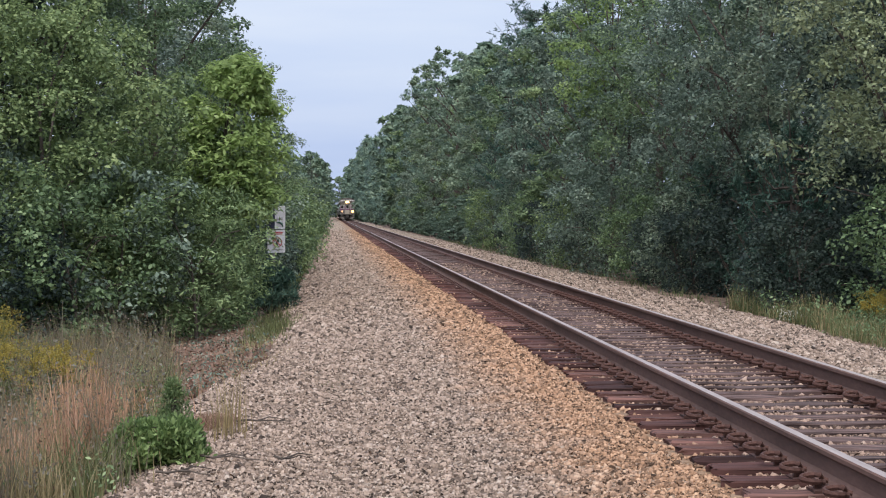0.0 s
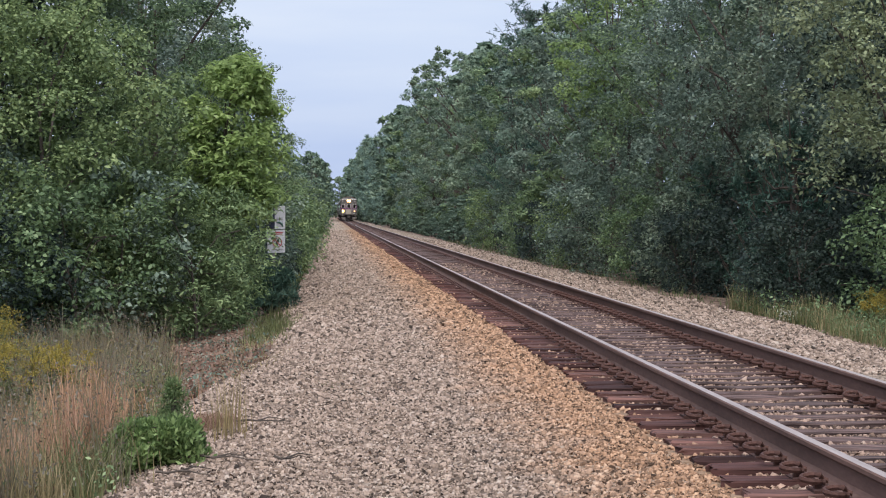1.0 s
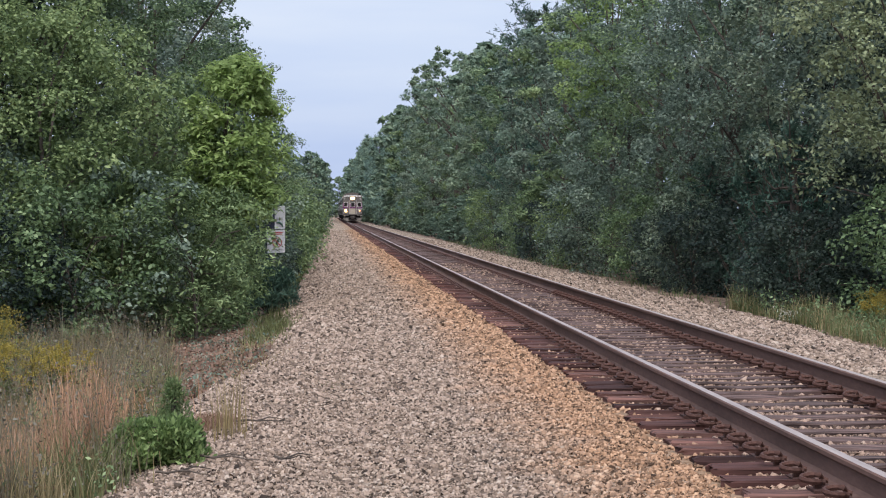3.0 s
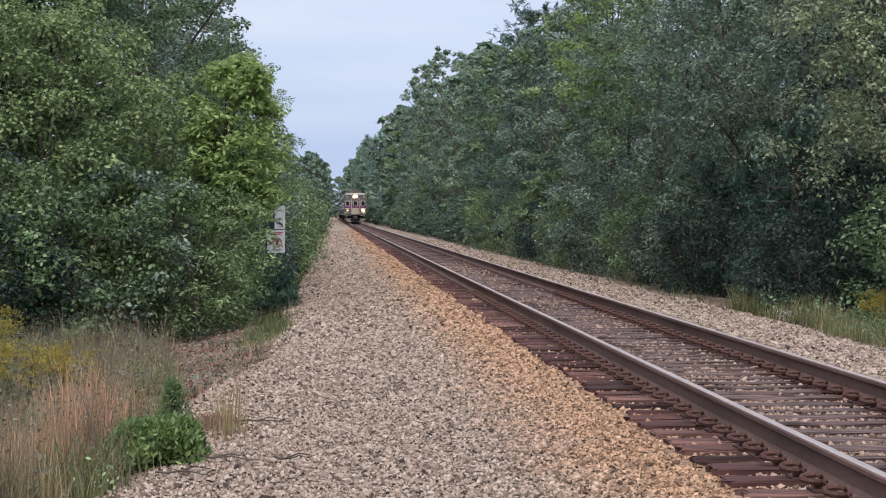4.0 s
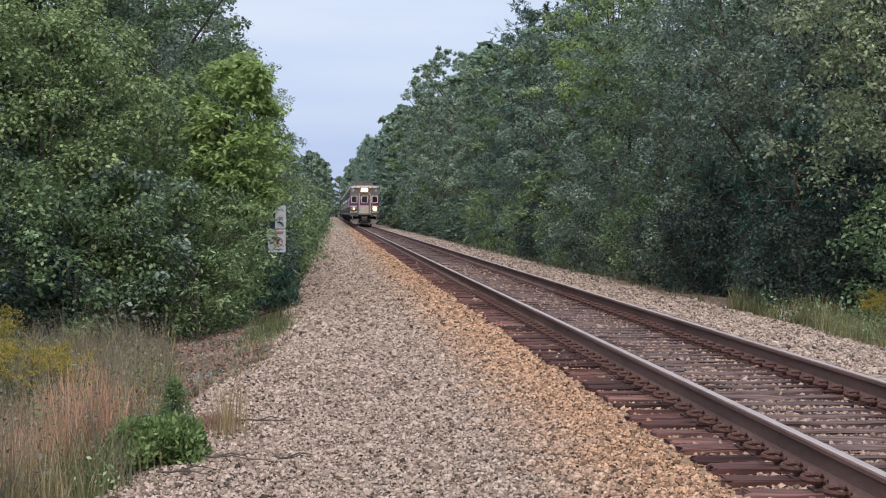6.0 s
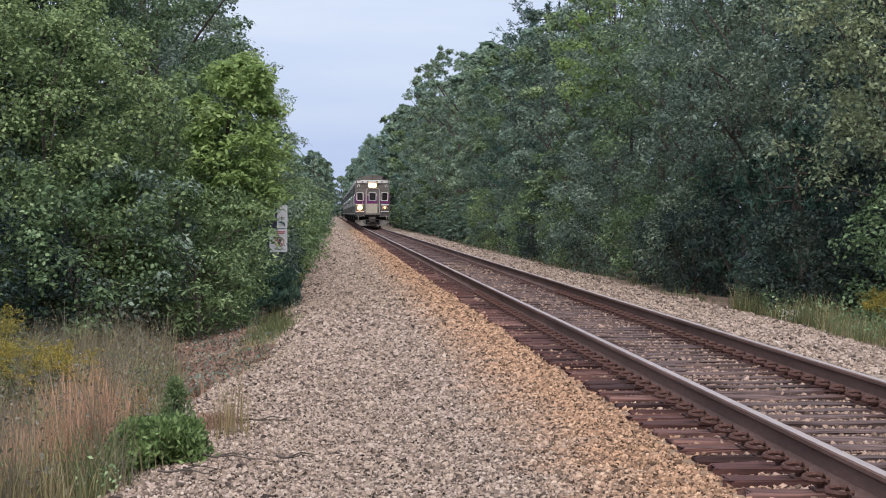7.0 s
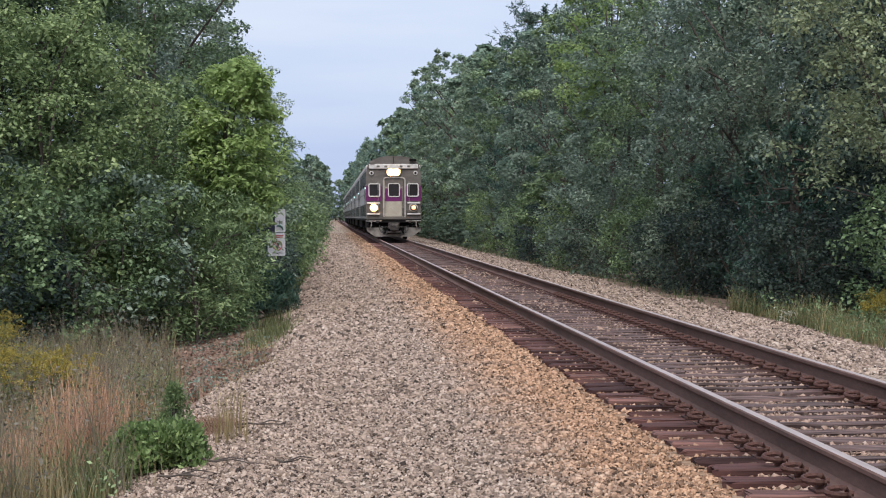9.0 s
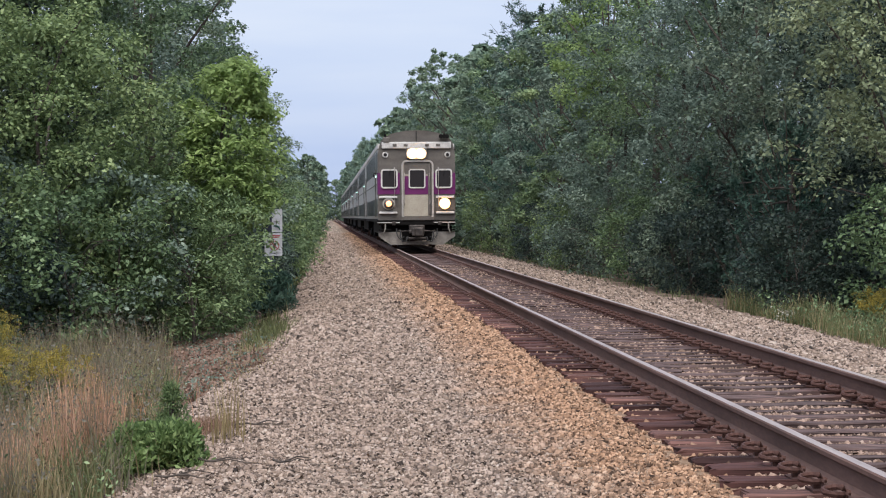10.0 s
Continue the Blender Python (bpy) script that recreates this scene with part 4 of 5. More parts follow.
def build_cab_car():
    car = build_coach("cab_car", "double-deck cab car with purple-banded front and lit headlights")
    # cab front
    part("cab_front", shell(0, 9, 0.12, 0.34), STAINLESS, car, "grimy grey cab front")
    for s in (-1, 1):
        part("purple_band", single(box, s * 1.085, 0.11, 2.43, 0.86, 0.03, 0.84, 0.005), PURPLE, car, "purple painted band")
        part("purple_side_band", single(box, s * (HALF + 0.004), 0.62, 2.43, 0.012, 0.95, 0.84, 0.003), PURPLE, car)
        win = at(part("cab_window", rr_ring(0.66, 0.76, 0.12, 0.06, 0.05), WHITE, car, "cab window in a pale rounded frame"), s * 1.07, 0.095, 2.62)
        at(part("pane", rr_slab(0.56, 0.66, 0.09, 0.012), GLASS, win), 0, -0.003, 0)
        part("wiper", single(tube, [(0.05, -0.06, 0.36), (-0.02, -0.06, 0.1)], [0.01, 0.008], 5), BLACK, win)
        # lamp recess with white bars above and below
        part("lamp_bezel", single(box, s * 1.09, 0.1, 1.6, 0.68, 0.03, 0.5, 0.01), STAINLESS, car)
        for z in (1.9, 1.29):
            part("lamp_bar", single(box, s * 1.12, 0.05, z, 0.72, 0.14, 0.09, 0.02), WHITE, car, "white bar beside the ditch light")
        # dish and ball are oversized to stand in for glare
        hood = at(part("ditch_light", disc(0.24, 0.1, 24), GLARE_REFLECTOR, car, "round ditch light in an added pale dish for glare"), s * 1.1, 0.05, 1.64)
        # turning ball added in place of a lamp that fades
        DITCH_LAMPS.append(part("lamp", lamp_ball(0.2), DITCH_GLOW, hood, "alternately flashing lamp, its fading imitated by turning"))
        for m in (STAINLESS, DIM_GLOW):
            DITCH_LAMPS[-1].data.materials.append(m)
        mk = at(part("marker_light", disc(0.12, 0.06, 20), WHITE, car, "round marker light in a pale ring"), s * 1.22, 0.09, 3.56)
        at(part("lens", disc(0.07, 0.03, 16), GLASS, mk), 0, -0.04, 0)
        part("grab_rail", single(tube, [(s * 0.86, 0.1, 1.5), (s * 0.86, 0.02, 1.55), (s * 0.86, 0.02, 3.0), (s * 0.86, 0.1, 3.05)], [0.022] * 4, 6), FRAME_GREY, car)
        part("corner_plow", single(plow_plate, s), PLOW_GREY, car, "grey angled corner plough plate")
        part("step", single(box, s * 1.25, 0.12, 0.62, 0.5, 0.25, 0.05, 0.01), BLACK, car)
        part("mirror", single(tube, [(s * 1.5, 0.25, 2.8), (s * 1.66, 0.2, 2.85), (s * 1.68, 0.18, 2.7)], [0.015, 0.015, 0.03], 6), BLACK, car)
    part("brow", single(box, 0, 0.08, 3.93, 2.72, 0.12, 0.26, 0.03), WHITE, car, "white brow panel")
    for x in (-0.85, -0.42, 0.42, 0.85):
        part("class_lamp", single(box, x, 0.015, 3.93, 0.16, 0.03, 0.1, 0.01), STAINLESS, car)
    part("roof_seam", single(box, 0.0, 0.11, 4.28, 0.04, 0.03, 0.42, 0.005), RUBBER, car)
    hd = part("headlight", single(box, 0, 0.03, 3.6, 0.82, 0.12, 0.46, 0.06), STAINLESS, car, "twin headlight under the brow")
    # added dish and enlarged domes imitate the headlight's glare
    at(part("reflector", rr_slab(0.8, 0.44, 0.21, 0.02), GLARE_REFLECTOR, hd), 0, -0.025, 3.6)
    for x in (-0.16, 0.16):
        at(part("bulb", lens_dome(0.195, 0.1), HEAD_GLOW, hd), x, -0.05, 3.6)
    # end door in its arched frame
    at(part("door_frame", rr_ring(1.26, 2.34, 0.2, 0.075, 0.09), FRAME_GREY, car, "pale grey arched end-door frame"), 0.04, 0.1, 2.18)
    part("door_sill", single(box, 0.04, 0.06, 1.06, 1.3, 0.12, 0.14, 0.015), STAINLESS, car)
    part("door_post", single(box, 0.5, 0.07, 2.2, 0.1, 0.06, 2.0, 0.012), STAINLESS, car)
    door = at(part("end_door", rr_slab(1.06, 2.1, 0.08, 0.03), DOOR_TAN, car, "tan end door with a window"), 0.02, 0.115, 2.2)
    part("door_band", single(box, 0, -0.035, 0.16, 1.0, 0.012, 0.72, 0.003), PURPLE, door)
    part("door_head", single(box, 0, -0.035, 0.85, 1.0, 0.012, 0.5, 0.003), STAINLESS, door)
    wf = at(part("door_window", rr_ring(0.66, 0.76, 0.1, 0.05, 0.03), WHITE, door), 0, -0.045, 0.42)
    at(part("pane", rr_slab(0.58, 0.68, 0.08, 0.01), GLASS, wf), 0, 0.0, 0)
    for x in (-0.5, 0.5):
        part("door_rail", single(tube, [(x, -0.04, -0.6), (x, -0.1, -0.55), (x, -0.1, 0.6), (x, -0.04, 0.65)], [0.016] * 4, 6), FRAME_GREY, door)
    # buffer beam, coupler and hoses
    part("buffer_beam", single(box, 0, 0.17, 0.9, 2.98, 0.26, 0.2, 0.02), BLACK, car)
    # black panel added to keep the gap under the body dark
    part("dark_end_panel", single(box, 0, 0.42, 0.62, 2.8, 0.12, 0.6, 0.03), BLACK, car)
    for s in (-1, 1):
        part("step_edge", single(tube, [(s * 0.66, 0.0, 0.9), (s * 1.5, 0.0, 0.9), (s * 1.53, 0.2, 0.9)], [0.022] * 3, 6), FRAME_GREY, car, "pale worn step edge")
        part("steam_valve", single(tube, [(s * 1.24, -0.02, 0.86), (s * 1.24, -0.06, 0.66), (s * 1.3, -0.06, 0.5)], [0.03, 0.03, 0.022], 7), PLOW_GREY, car)
        part("uncoupling_lever", single(tube, [(s * 0.2, -0.12, 0.72), (s * 0.55, -0.1, 0.7), (s * 0.72, -0.02, 0.74)], [0.02] * 3, 6), COUPLER_STEEL, car)
        part("jumper_socket", single(box, s * 0.9, -0.0, 0.87, 0.14, 0.12, 0.16, 0.03), COUPLER_STEEL, car)
        part("hose", single(tube, [(s * 0.62, 0.05, 0.72), (s * 0.66, -0.12, 0.5), (s * 0.58, -0.18, 0.3), (s * 0.42, -0.18, 0.33), (s * 0.36, -0.1, 0.5)], [0.028, 0.028, 0.028, 0.03, 0.035], 8), RUBBER, car, "looped black air hose")
        part("hose", single(tube, [(s * 0.8, 0.05, 0.8), (s * 0.78, -0.1, 0.55), (s * 0.66, -0.14, 0.38), (s * 0.5, -0.12, 0.5)], [0.022] * 4, 7), RUBBER, car)
    cp = bmesh.new()
    box(cp, 0, -0.1, 0.66, 0.24, 0.8, 0.24, 0.03)
    box(cp, 0.06, -0.52, 0.68, 0.38, 0.28, 0.36, 0.06)
    box(cp, -0.16, -0.62, 0.68, 0.12, 0.2, 0.32, 0.03)
    part("coupler", cp, COUPLER_STEEL, car, "dark greasy knuckle coupler")
    part("coupler_pocket", single(box, 0, 0.1, 0.78, 0.62, 0.2, 0.34, 0.04), COUPLER_STEEL, car)
    part("drawbar_carrier", single(box, 0, 0.02, 0.42, 0.86, 0.16, 0.1, 0.02), COUPLER_STEEL, car)
    part("pilot", single(box, 0, 0.16, 0.24, 1.7, 0.06, 0.14, 0.02), PLOW_GREY, car)
    # horn and aerial on the roof
    horn = bmesh.new()
    for k, x in enumerate((-0.12, 0.0, 0.12)):
        tube(horn, [(x, 0.3, 0), (x, 0.0, 0.02), (x, -0.18, 0.03)], [0.025, 0.04, 0.085], 10)
    box(horn, 0, 0.15, -0.08, 0.4, 0.12, 0.12, 0.02)
    at(part("horn", horn, BLACK, car, "black three-chime air horn"), 1.08, 0.1, 4.24)
    part("aerial", single(tube, [(-1.22, 0.06, 4.1), (-1.22, 0.06, 4.36)], [0.05, 0.04], 8), BLACK, car)
    part("roof_box", single(box, -1.18, 0.06, 4.14, 0.28, 0.16, 0.2, 0.03), STAINLESS, car)
    return car


def plow_plate(bm, s):
    """A plate swept back to the corner, its outer lower edge cut away."""
    out = [(0.6, 0.0, 0.68), (1.5, 0.16, 0.68), (1.5, 0.16, 0.5), (1.04, 0.1, 0.17), (0.56, 0.0, 0.17)]
    a = [bm.verts.new((s * x, y, z)) for x, y, z in out]
    b = [bm.verts.new((s * x, y + 0.04, z)) for x, y, z in out]
    bm.faces.new(a)
    bm.faces.new(b[::-1])
    for j in range(len(out)):
        bm.faces.new((a[j], a[(j + 1) % len(out)], b[(j + 1) % len(out)], b[j]))
    bmesh.ops.recalc_face_normals(bm, faces=bm.faces)


def raise_body(car):
    """The bodies ride high on their bogies."""
    for ob in car.children:
        if ob.name.split(".")[0] not in ("bogie", "corner_plow", "pilot", "coupler", "hose", "underframe", "drawbar_carrier", "coupler_pocket", "uncoupling_lever", "dark_end_panel"):
            ob.location.z += 0.14


cab_car = build_cab_car()
raise_body(cab_car)
coaches = [build_coach("passenger_coach", "grey stainless double-deck passenger coach")]
raise_body(coaches[0])
for _k in range(6):
    coaches.append(copy_thing(coaches[0], pose(0, 0, 0)))
for _c in coaches:
    tagged(_c, group="coaches of the train")

TRAIN_Z = RAIL_TOP_Z + 0.002
# seconds, how far along the track the nose stands; the train slows a little
NOSE = ((0, 423.0), (2, 353.5), (4, 284.0), (5.5, 229.8), (7, 178.4), (8, 145.0), (9, 111.9), (10, 79.0))

SWAPS = (0.52, 1.55, 2.58, 3.55, 4.5, 5.5, 6.5, 7.55, 8.52, 9.6)


def flashing(first_bright):
    """One ditch light's fading, imitated by turning its bright half to the line and away again, in turn with its twin.
    """
    rows = []
    for k in range(101):
        t = 0.1 * k
        turn = 0.0 if first_bright else 180.0
        for b in SWAPS:
            u = min(max((t - b) / 0.7 + 0.5, 0), 1)
            turn += 180 * u * u * (3 - 2 * u)
        rows.append((t, pose(0, -0.05, 0, turn, 0, 0)))
    return rows


def motions():
    """The train runs towards the camera along the track."""
    for i, car in enumerate([cab_car] + coaches):
        walk(car, [(t, pose(TRACK_X, nose + i * (CAR_LEN + 0.15), TRAIN_Z)) for t, nose in NOSE])
    for lamp, bright in zip(DITCH_LAMPS, (False, True)):
        walk(lamp, flashing(bright))


# ---- sign, plants and litter ----
def build_sign():
    sign = tagged(new("trackside_sign"), "two stacked warning signs on a thin metal post among leaves", "sign")
    x, y = -1.035, 38.0
    sign.matrix_basis = pose(x, y, float(ground_z(x, y)), 0, 0, 6)
    g = float(ground_z(x, y))
    part("post", single(box, -0.03, 0.02, (2.05 - g) / 2 - 0.1, 0.035, 0.02, 2.25 - g, 0.004), GALV, sign)
    up = part("upper_panel", single(rr_plate, 0.33, 0.43), SIGN_WHITE, sign, "white and navy notice panel")
    at(up, 0.02, 0, 1.41 - g)
    part("navy_block", single(box, -0.098, -0.006, 0.0, 0.13, 0.004, 0.42, 0.001), SIGN_NAVY, up)
    for k in range(3):
        part("text_bar", single(box, -0.1, -0.0085, 0.06 - 0.03 * k, 0.06, 0.002, 0.012), SIGN_WHITE, up)
    for k in range(2):
        part("text_bar", single(box, 0.06, -0.006, -0.01 - 0.03 * k, 0.12, 0.003, 0.012), SIGN_GREY, up)
    bm = bmesh.new()
    tube(bm, [(0.0, -0.006, -0.1), (0.05, -0.006, -0.09), (0.1, -0.006, -0.12), (0.12, -0.006, -0.17)], [0.012, 0.022, 0.022, 0.01], 6)
    part("arc_mark", bm, SIGN_TEAL, up)
    low = part("lower_panel", single(rr_plate, 0.335, 0.43), SIGN_WHITE, sign, "white prohibition panel with a ringed mark")
    at(low, 0.015, 0, 0.965 - g)
    bm = bmesh.new()
    ring = [(0.02 + 0.085 * math.cos(a), -0.006, -0.02 + 0.085 * math.sin(a)) for a in (2 * math.pi * k / 20 for k in range(21))]
    tube(bm, ring, [0.009] * 21, 5)
    tube(bm, [(-0.04, -0.006, 0.04), (0.08, -0.006, -0.08)], [0.009, 0.009], 5)
    part("prohibition_ring", bm, SIGN_RED, low)
    part("mark", single(box, 0.02, -0.005, -0.02, 0.045, 0.003, 0.11, 0.001, Matrix.Rotation(0.4, 3, "Y")), SIGN_NAVY, low)
    for z, w in ((0.165, 0.2), (0.135, 0.16)):
        part("text_bar", single(box, 0.03, -0.005, z, w, 0.003, 0.02), SIGN_RED, low)
    part("text_bar", single(box, 0.02, -0.005, -0.16, 0.2, 0.003, 0.015), SIGN_GREY, low)


def rr_plate(bm, w, h):
    lp = rr_loop(w, h, 0.02, 3)
    a = [bm.verts.new((x, 0.003, z)) for x, z in lp]
    b = [bm.verts.new((x, -0.003, z)) for x, z in lp]
    bm.faces.new(a)
    bm.faces.new(b[::-1])
    for j in range(len(lp)):
        bm.faces.new((a[j], a[(j + 1) % len(lp)], b[(j + 1) % len(lp)], b[j]))
    bmesh.ops.recalc_face_normals(bm, faces=bm.faces)


def grass_patch(name, label, mat, seed, n, where, height, lean, width, stuff=True):
    """A patch of blades; where gives places from a random generator."""
    rng = np.random.default_rng(seed)
    x, y = where(rng, n)
    root = np.stack([x, y, ground_z(x, y) - 0.02], 1)
    h = rng.uniform(*height, len(x)) * (0.62 + 0.38 * np.sin(x * 3.1 + y * 1.3 + seed) * np.sin(y * 2.3 - x + seed))
    v, q = blade_arrays(root, h, rng.uniform(*lean, len(x)), width * rng.uniform(0.6, 1.3, len(x)), rng)
    return tagged(new(name, array_mesh(name, v, q, mat)), label, "grass", kind="stuff" if stuff else "")


def spread_left(rng, n):
    """The weedy strip below the shoulder."""
    y = rng.uniform(11.5, 31, n)
    edge = np.where(y < 14.6, -0.109, -0.082) * y + 0.1 * np.sin(y * 1.7)
    x = edge - rng.random(n) * (0.5 + 0.1 * y)
    # the plants stand in tufts with bare ground between
    k = max(n // 26, 1)
    pick = rng.integers(0, k, n)
    spread = 0.03 + 0.12 * rng.random(n) ** 2
    return x[pick] + rng.normal(0, 1, n) * spread, y[pick] + rng.normal(0, 1, n) * spread


def spread_ditch(rng, n):
    y = rng.uniform(15, 33, n)
    return -0.75 - widen(y) - rng.random(n) * (0.5 + 0.05 * y), y


def spot(cx, cy, rx, ry):
    return lambda rng, n: (cx + rng.normal(0, rx, n), cy + rng.normal(0, ry, n))


def spread_right(rng, n):
    y = rng.uniform(26, 37, n)
    return 7.3 + rng.random(n) ** 1.3 * 2.3, y


def foot_right(rng, n):
    y = rng.uniform(38, 130, n)
    return 7.2 + rng.random(n) * 1.0, y


def foot_left(rng, n):
    y = rng.uniform(40, 140, n)
    return -0.75 - rng.random(n) * 0.8, y


def goldenrod(seed, x, y, h, stems):
    """Stems with narrow leaves and arching yellow plumes."""
    rng = np.random.default_rng(seed)
    plant = tagged(new("goldenrod"), "goldenrod with arching yellow plumes among dry grass", "wildflower")
    plant.matrix_basis = pose(x, y, float(ground_z(x, y)))
    bm = bmesh.new()
    leaves, flowers, along = [], [], []
    for k in range(stems):
        a, r = rng.uniform(0, 6.28), 0.28 * rng.random() ** 0.5
        b = Vector((math.cos(a) * r, math.sin(a) * r, 0))
        t = b * 1.5 + Vector((rng.normal(0, 0.07), rng.normal(0, 0.07), h * rng.uniform(0.75, 1.1)))
        tube(bm, [b, b.lerp(t, 0.5) + Vector((0, 0, 0.03)), t], [0.006, 0.005, 0.003], 4)
        for s in rng.uniform(0.15, 0.85, 22):
            leaves.append(b.lerp(t, s))
        for j in range(7):
            aa = rng.uniform(0, 6.28)
            d = Vector((math.cos(aa), math.sin(aa), 0))
            L = rng.uniform(0.08, 0.2)
            for s in np.linspace(0.1, 1, 14):
                flowers.append(t + d * L * s + Vector((0, 0, -0.14 + 0.16 * s - 0.14 * s * s + 0.02 * j)) + Vector(rng.normal(0, 0.008, 3)))
    tagged(part("stem", bm, GRASS, plant), kind="stuff")
    lp = np.array(leaves)
    out = unit(rng.normal(size=lp.shape) * np.array([1, 1, 0.3]))
    nr = unit(np.cross(out, rng.normal(size=lp.shape)))
    v, q = leaf_arrays(lp + out * 0.04, nr, 0.09, 0.018, rng, 0.1, along=out)
    ob = new("foliage", array_mesh("foliage", v, q, GRASS))
    ob.parent = plant
    fp = np.array(flowers)
    v, q = leaf_arrays(np.repeat(fp, 3, 0) + rng.normal(0, 0.009, (3 * len(fp), 3)), unit(rng.normal(size=(3 * len(fp), 3))), 0.016, 0.011, rng)
    ob = new("blossom", array_mesh("blossom", v, q, GOLD))
    ob.parent = plant
    ob["label"] = "bright yellow flower plumes"
    return plant


def small_bush(name, seed, x, y, h, radius, clumps, per, leaf, mat, label, aspect=0.5, taper=0.75):
    rng = np.random.default_rng(seed)
    ob = tagged(new(name), label, "bush")
    ob.matrix_basis = pose(x, y, float(ground_z(x, y)) - 0.01)
    a, s = rng.uniform(0, 6.28, clumps), rng.random(clumps)
    r = radius * np.sqrt(rng.random(clumps)) * (1.0 - taper * s * s)
    c = np.stack([r * np.cos(a) + 0.12 * radius * s, r * np.sin(a), h * (0.12 + 0.82 * s)], 1)
    p, d = clump_points(rng, c, np.full(clumps, 0.2 * radius + 0.03), per, 1.1)
    up = unit(d + np.array([0, 0, 0.8]) + rng.normal(0, 0.7, d.shape))
    nr = unit(np.cross(up, rng.normal(size=p.shape)))
    L = leaf * rng.uniform(0.7, 1.3, len(p))
    p[:, 2] = np.maximum(p[:, 2], 0.02)
    v, q = leaf_arrays(p, nr, L, L * aspect, rng, 0.12, along=up)
    f = new("foliage", array_mesh("foliage", v, q, mat))
    f.parent = ob
    bm = bmesh.new()
    for k in range(0, clumps, 3):
        e = Vector(c[k])
        tube(bm, [(e.x * 0.15, e.y * 0.15, 0), e.lerp(Vector((0, 0, 0)), 0.5) + Vector((0, 0, 0.04)), e], [0.008, 0.006, 0.003], 5)
    part("stem", bm, BARK, ob)
    return ob


def weed_leaves(name, label, mat, seed, n, where, height, leaf):
    """Leafy weeds: small leaves set up and down short stems."""
    rng = np.random.default_rng(seed)
    x, y = where(rng, n)
    z = ground_z(x, y)
    p = np.stack([x, y, z + rng.random(n) ** 0.8 * height * (0.6 + 0.4 * np.sin(x * 2.7 + y * 1.9 + seed))], 1)
    L = leaf * rng.uniform(0.6, 1.4, n)
    v, q = leaf_arrays(p, unit(rng.normal(size=(n, 3)) + np.array([0, -0.3, 0.8])), L, L * 0.5, rng)
    return tagged(new(name, array_mesh(name, v, q, mat)), label, "weeds", kind="stuff")


def twig(seed, x, y, length, turn):
    rng = np.random.default_rng(seed)
    bm = bmesh.new()
    pts = [Vector((length * s, rng.normal(0, 0.025), 0.03 + 0.02 * rng.random())) for s in (0, 0.2, 0.4, 0.6, 0.8, 1)]
    tube(bm, pts, [0.008, 0.008, 0.007, 0.005, 0.004, 0.002], 6)
    tube(bm, [pts[2], pts[2] + Vector((0.09, 0.08, 0.02)), pts[2] + Vector((0.2, 0.1, 0.0))], [0.007, 0.005, 0.002], 5)
    ob = part("twig", bm, BARK)
    ob.matrix_basis = pose(x, y, float(ground_z(x, y)) + 0.012, 0, 0, turn)
    tagged(ob, "dead brown twig lying on the gravel", "twig", "fallen twigs")


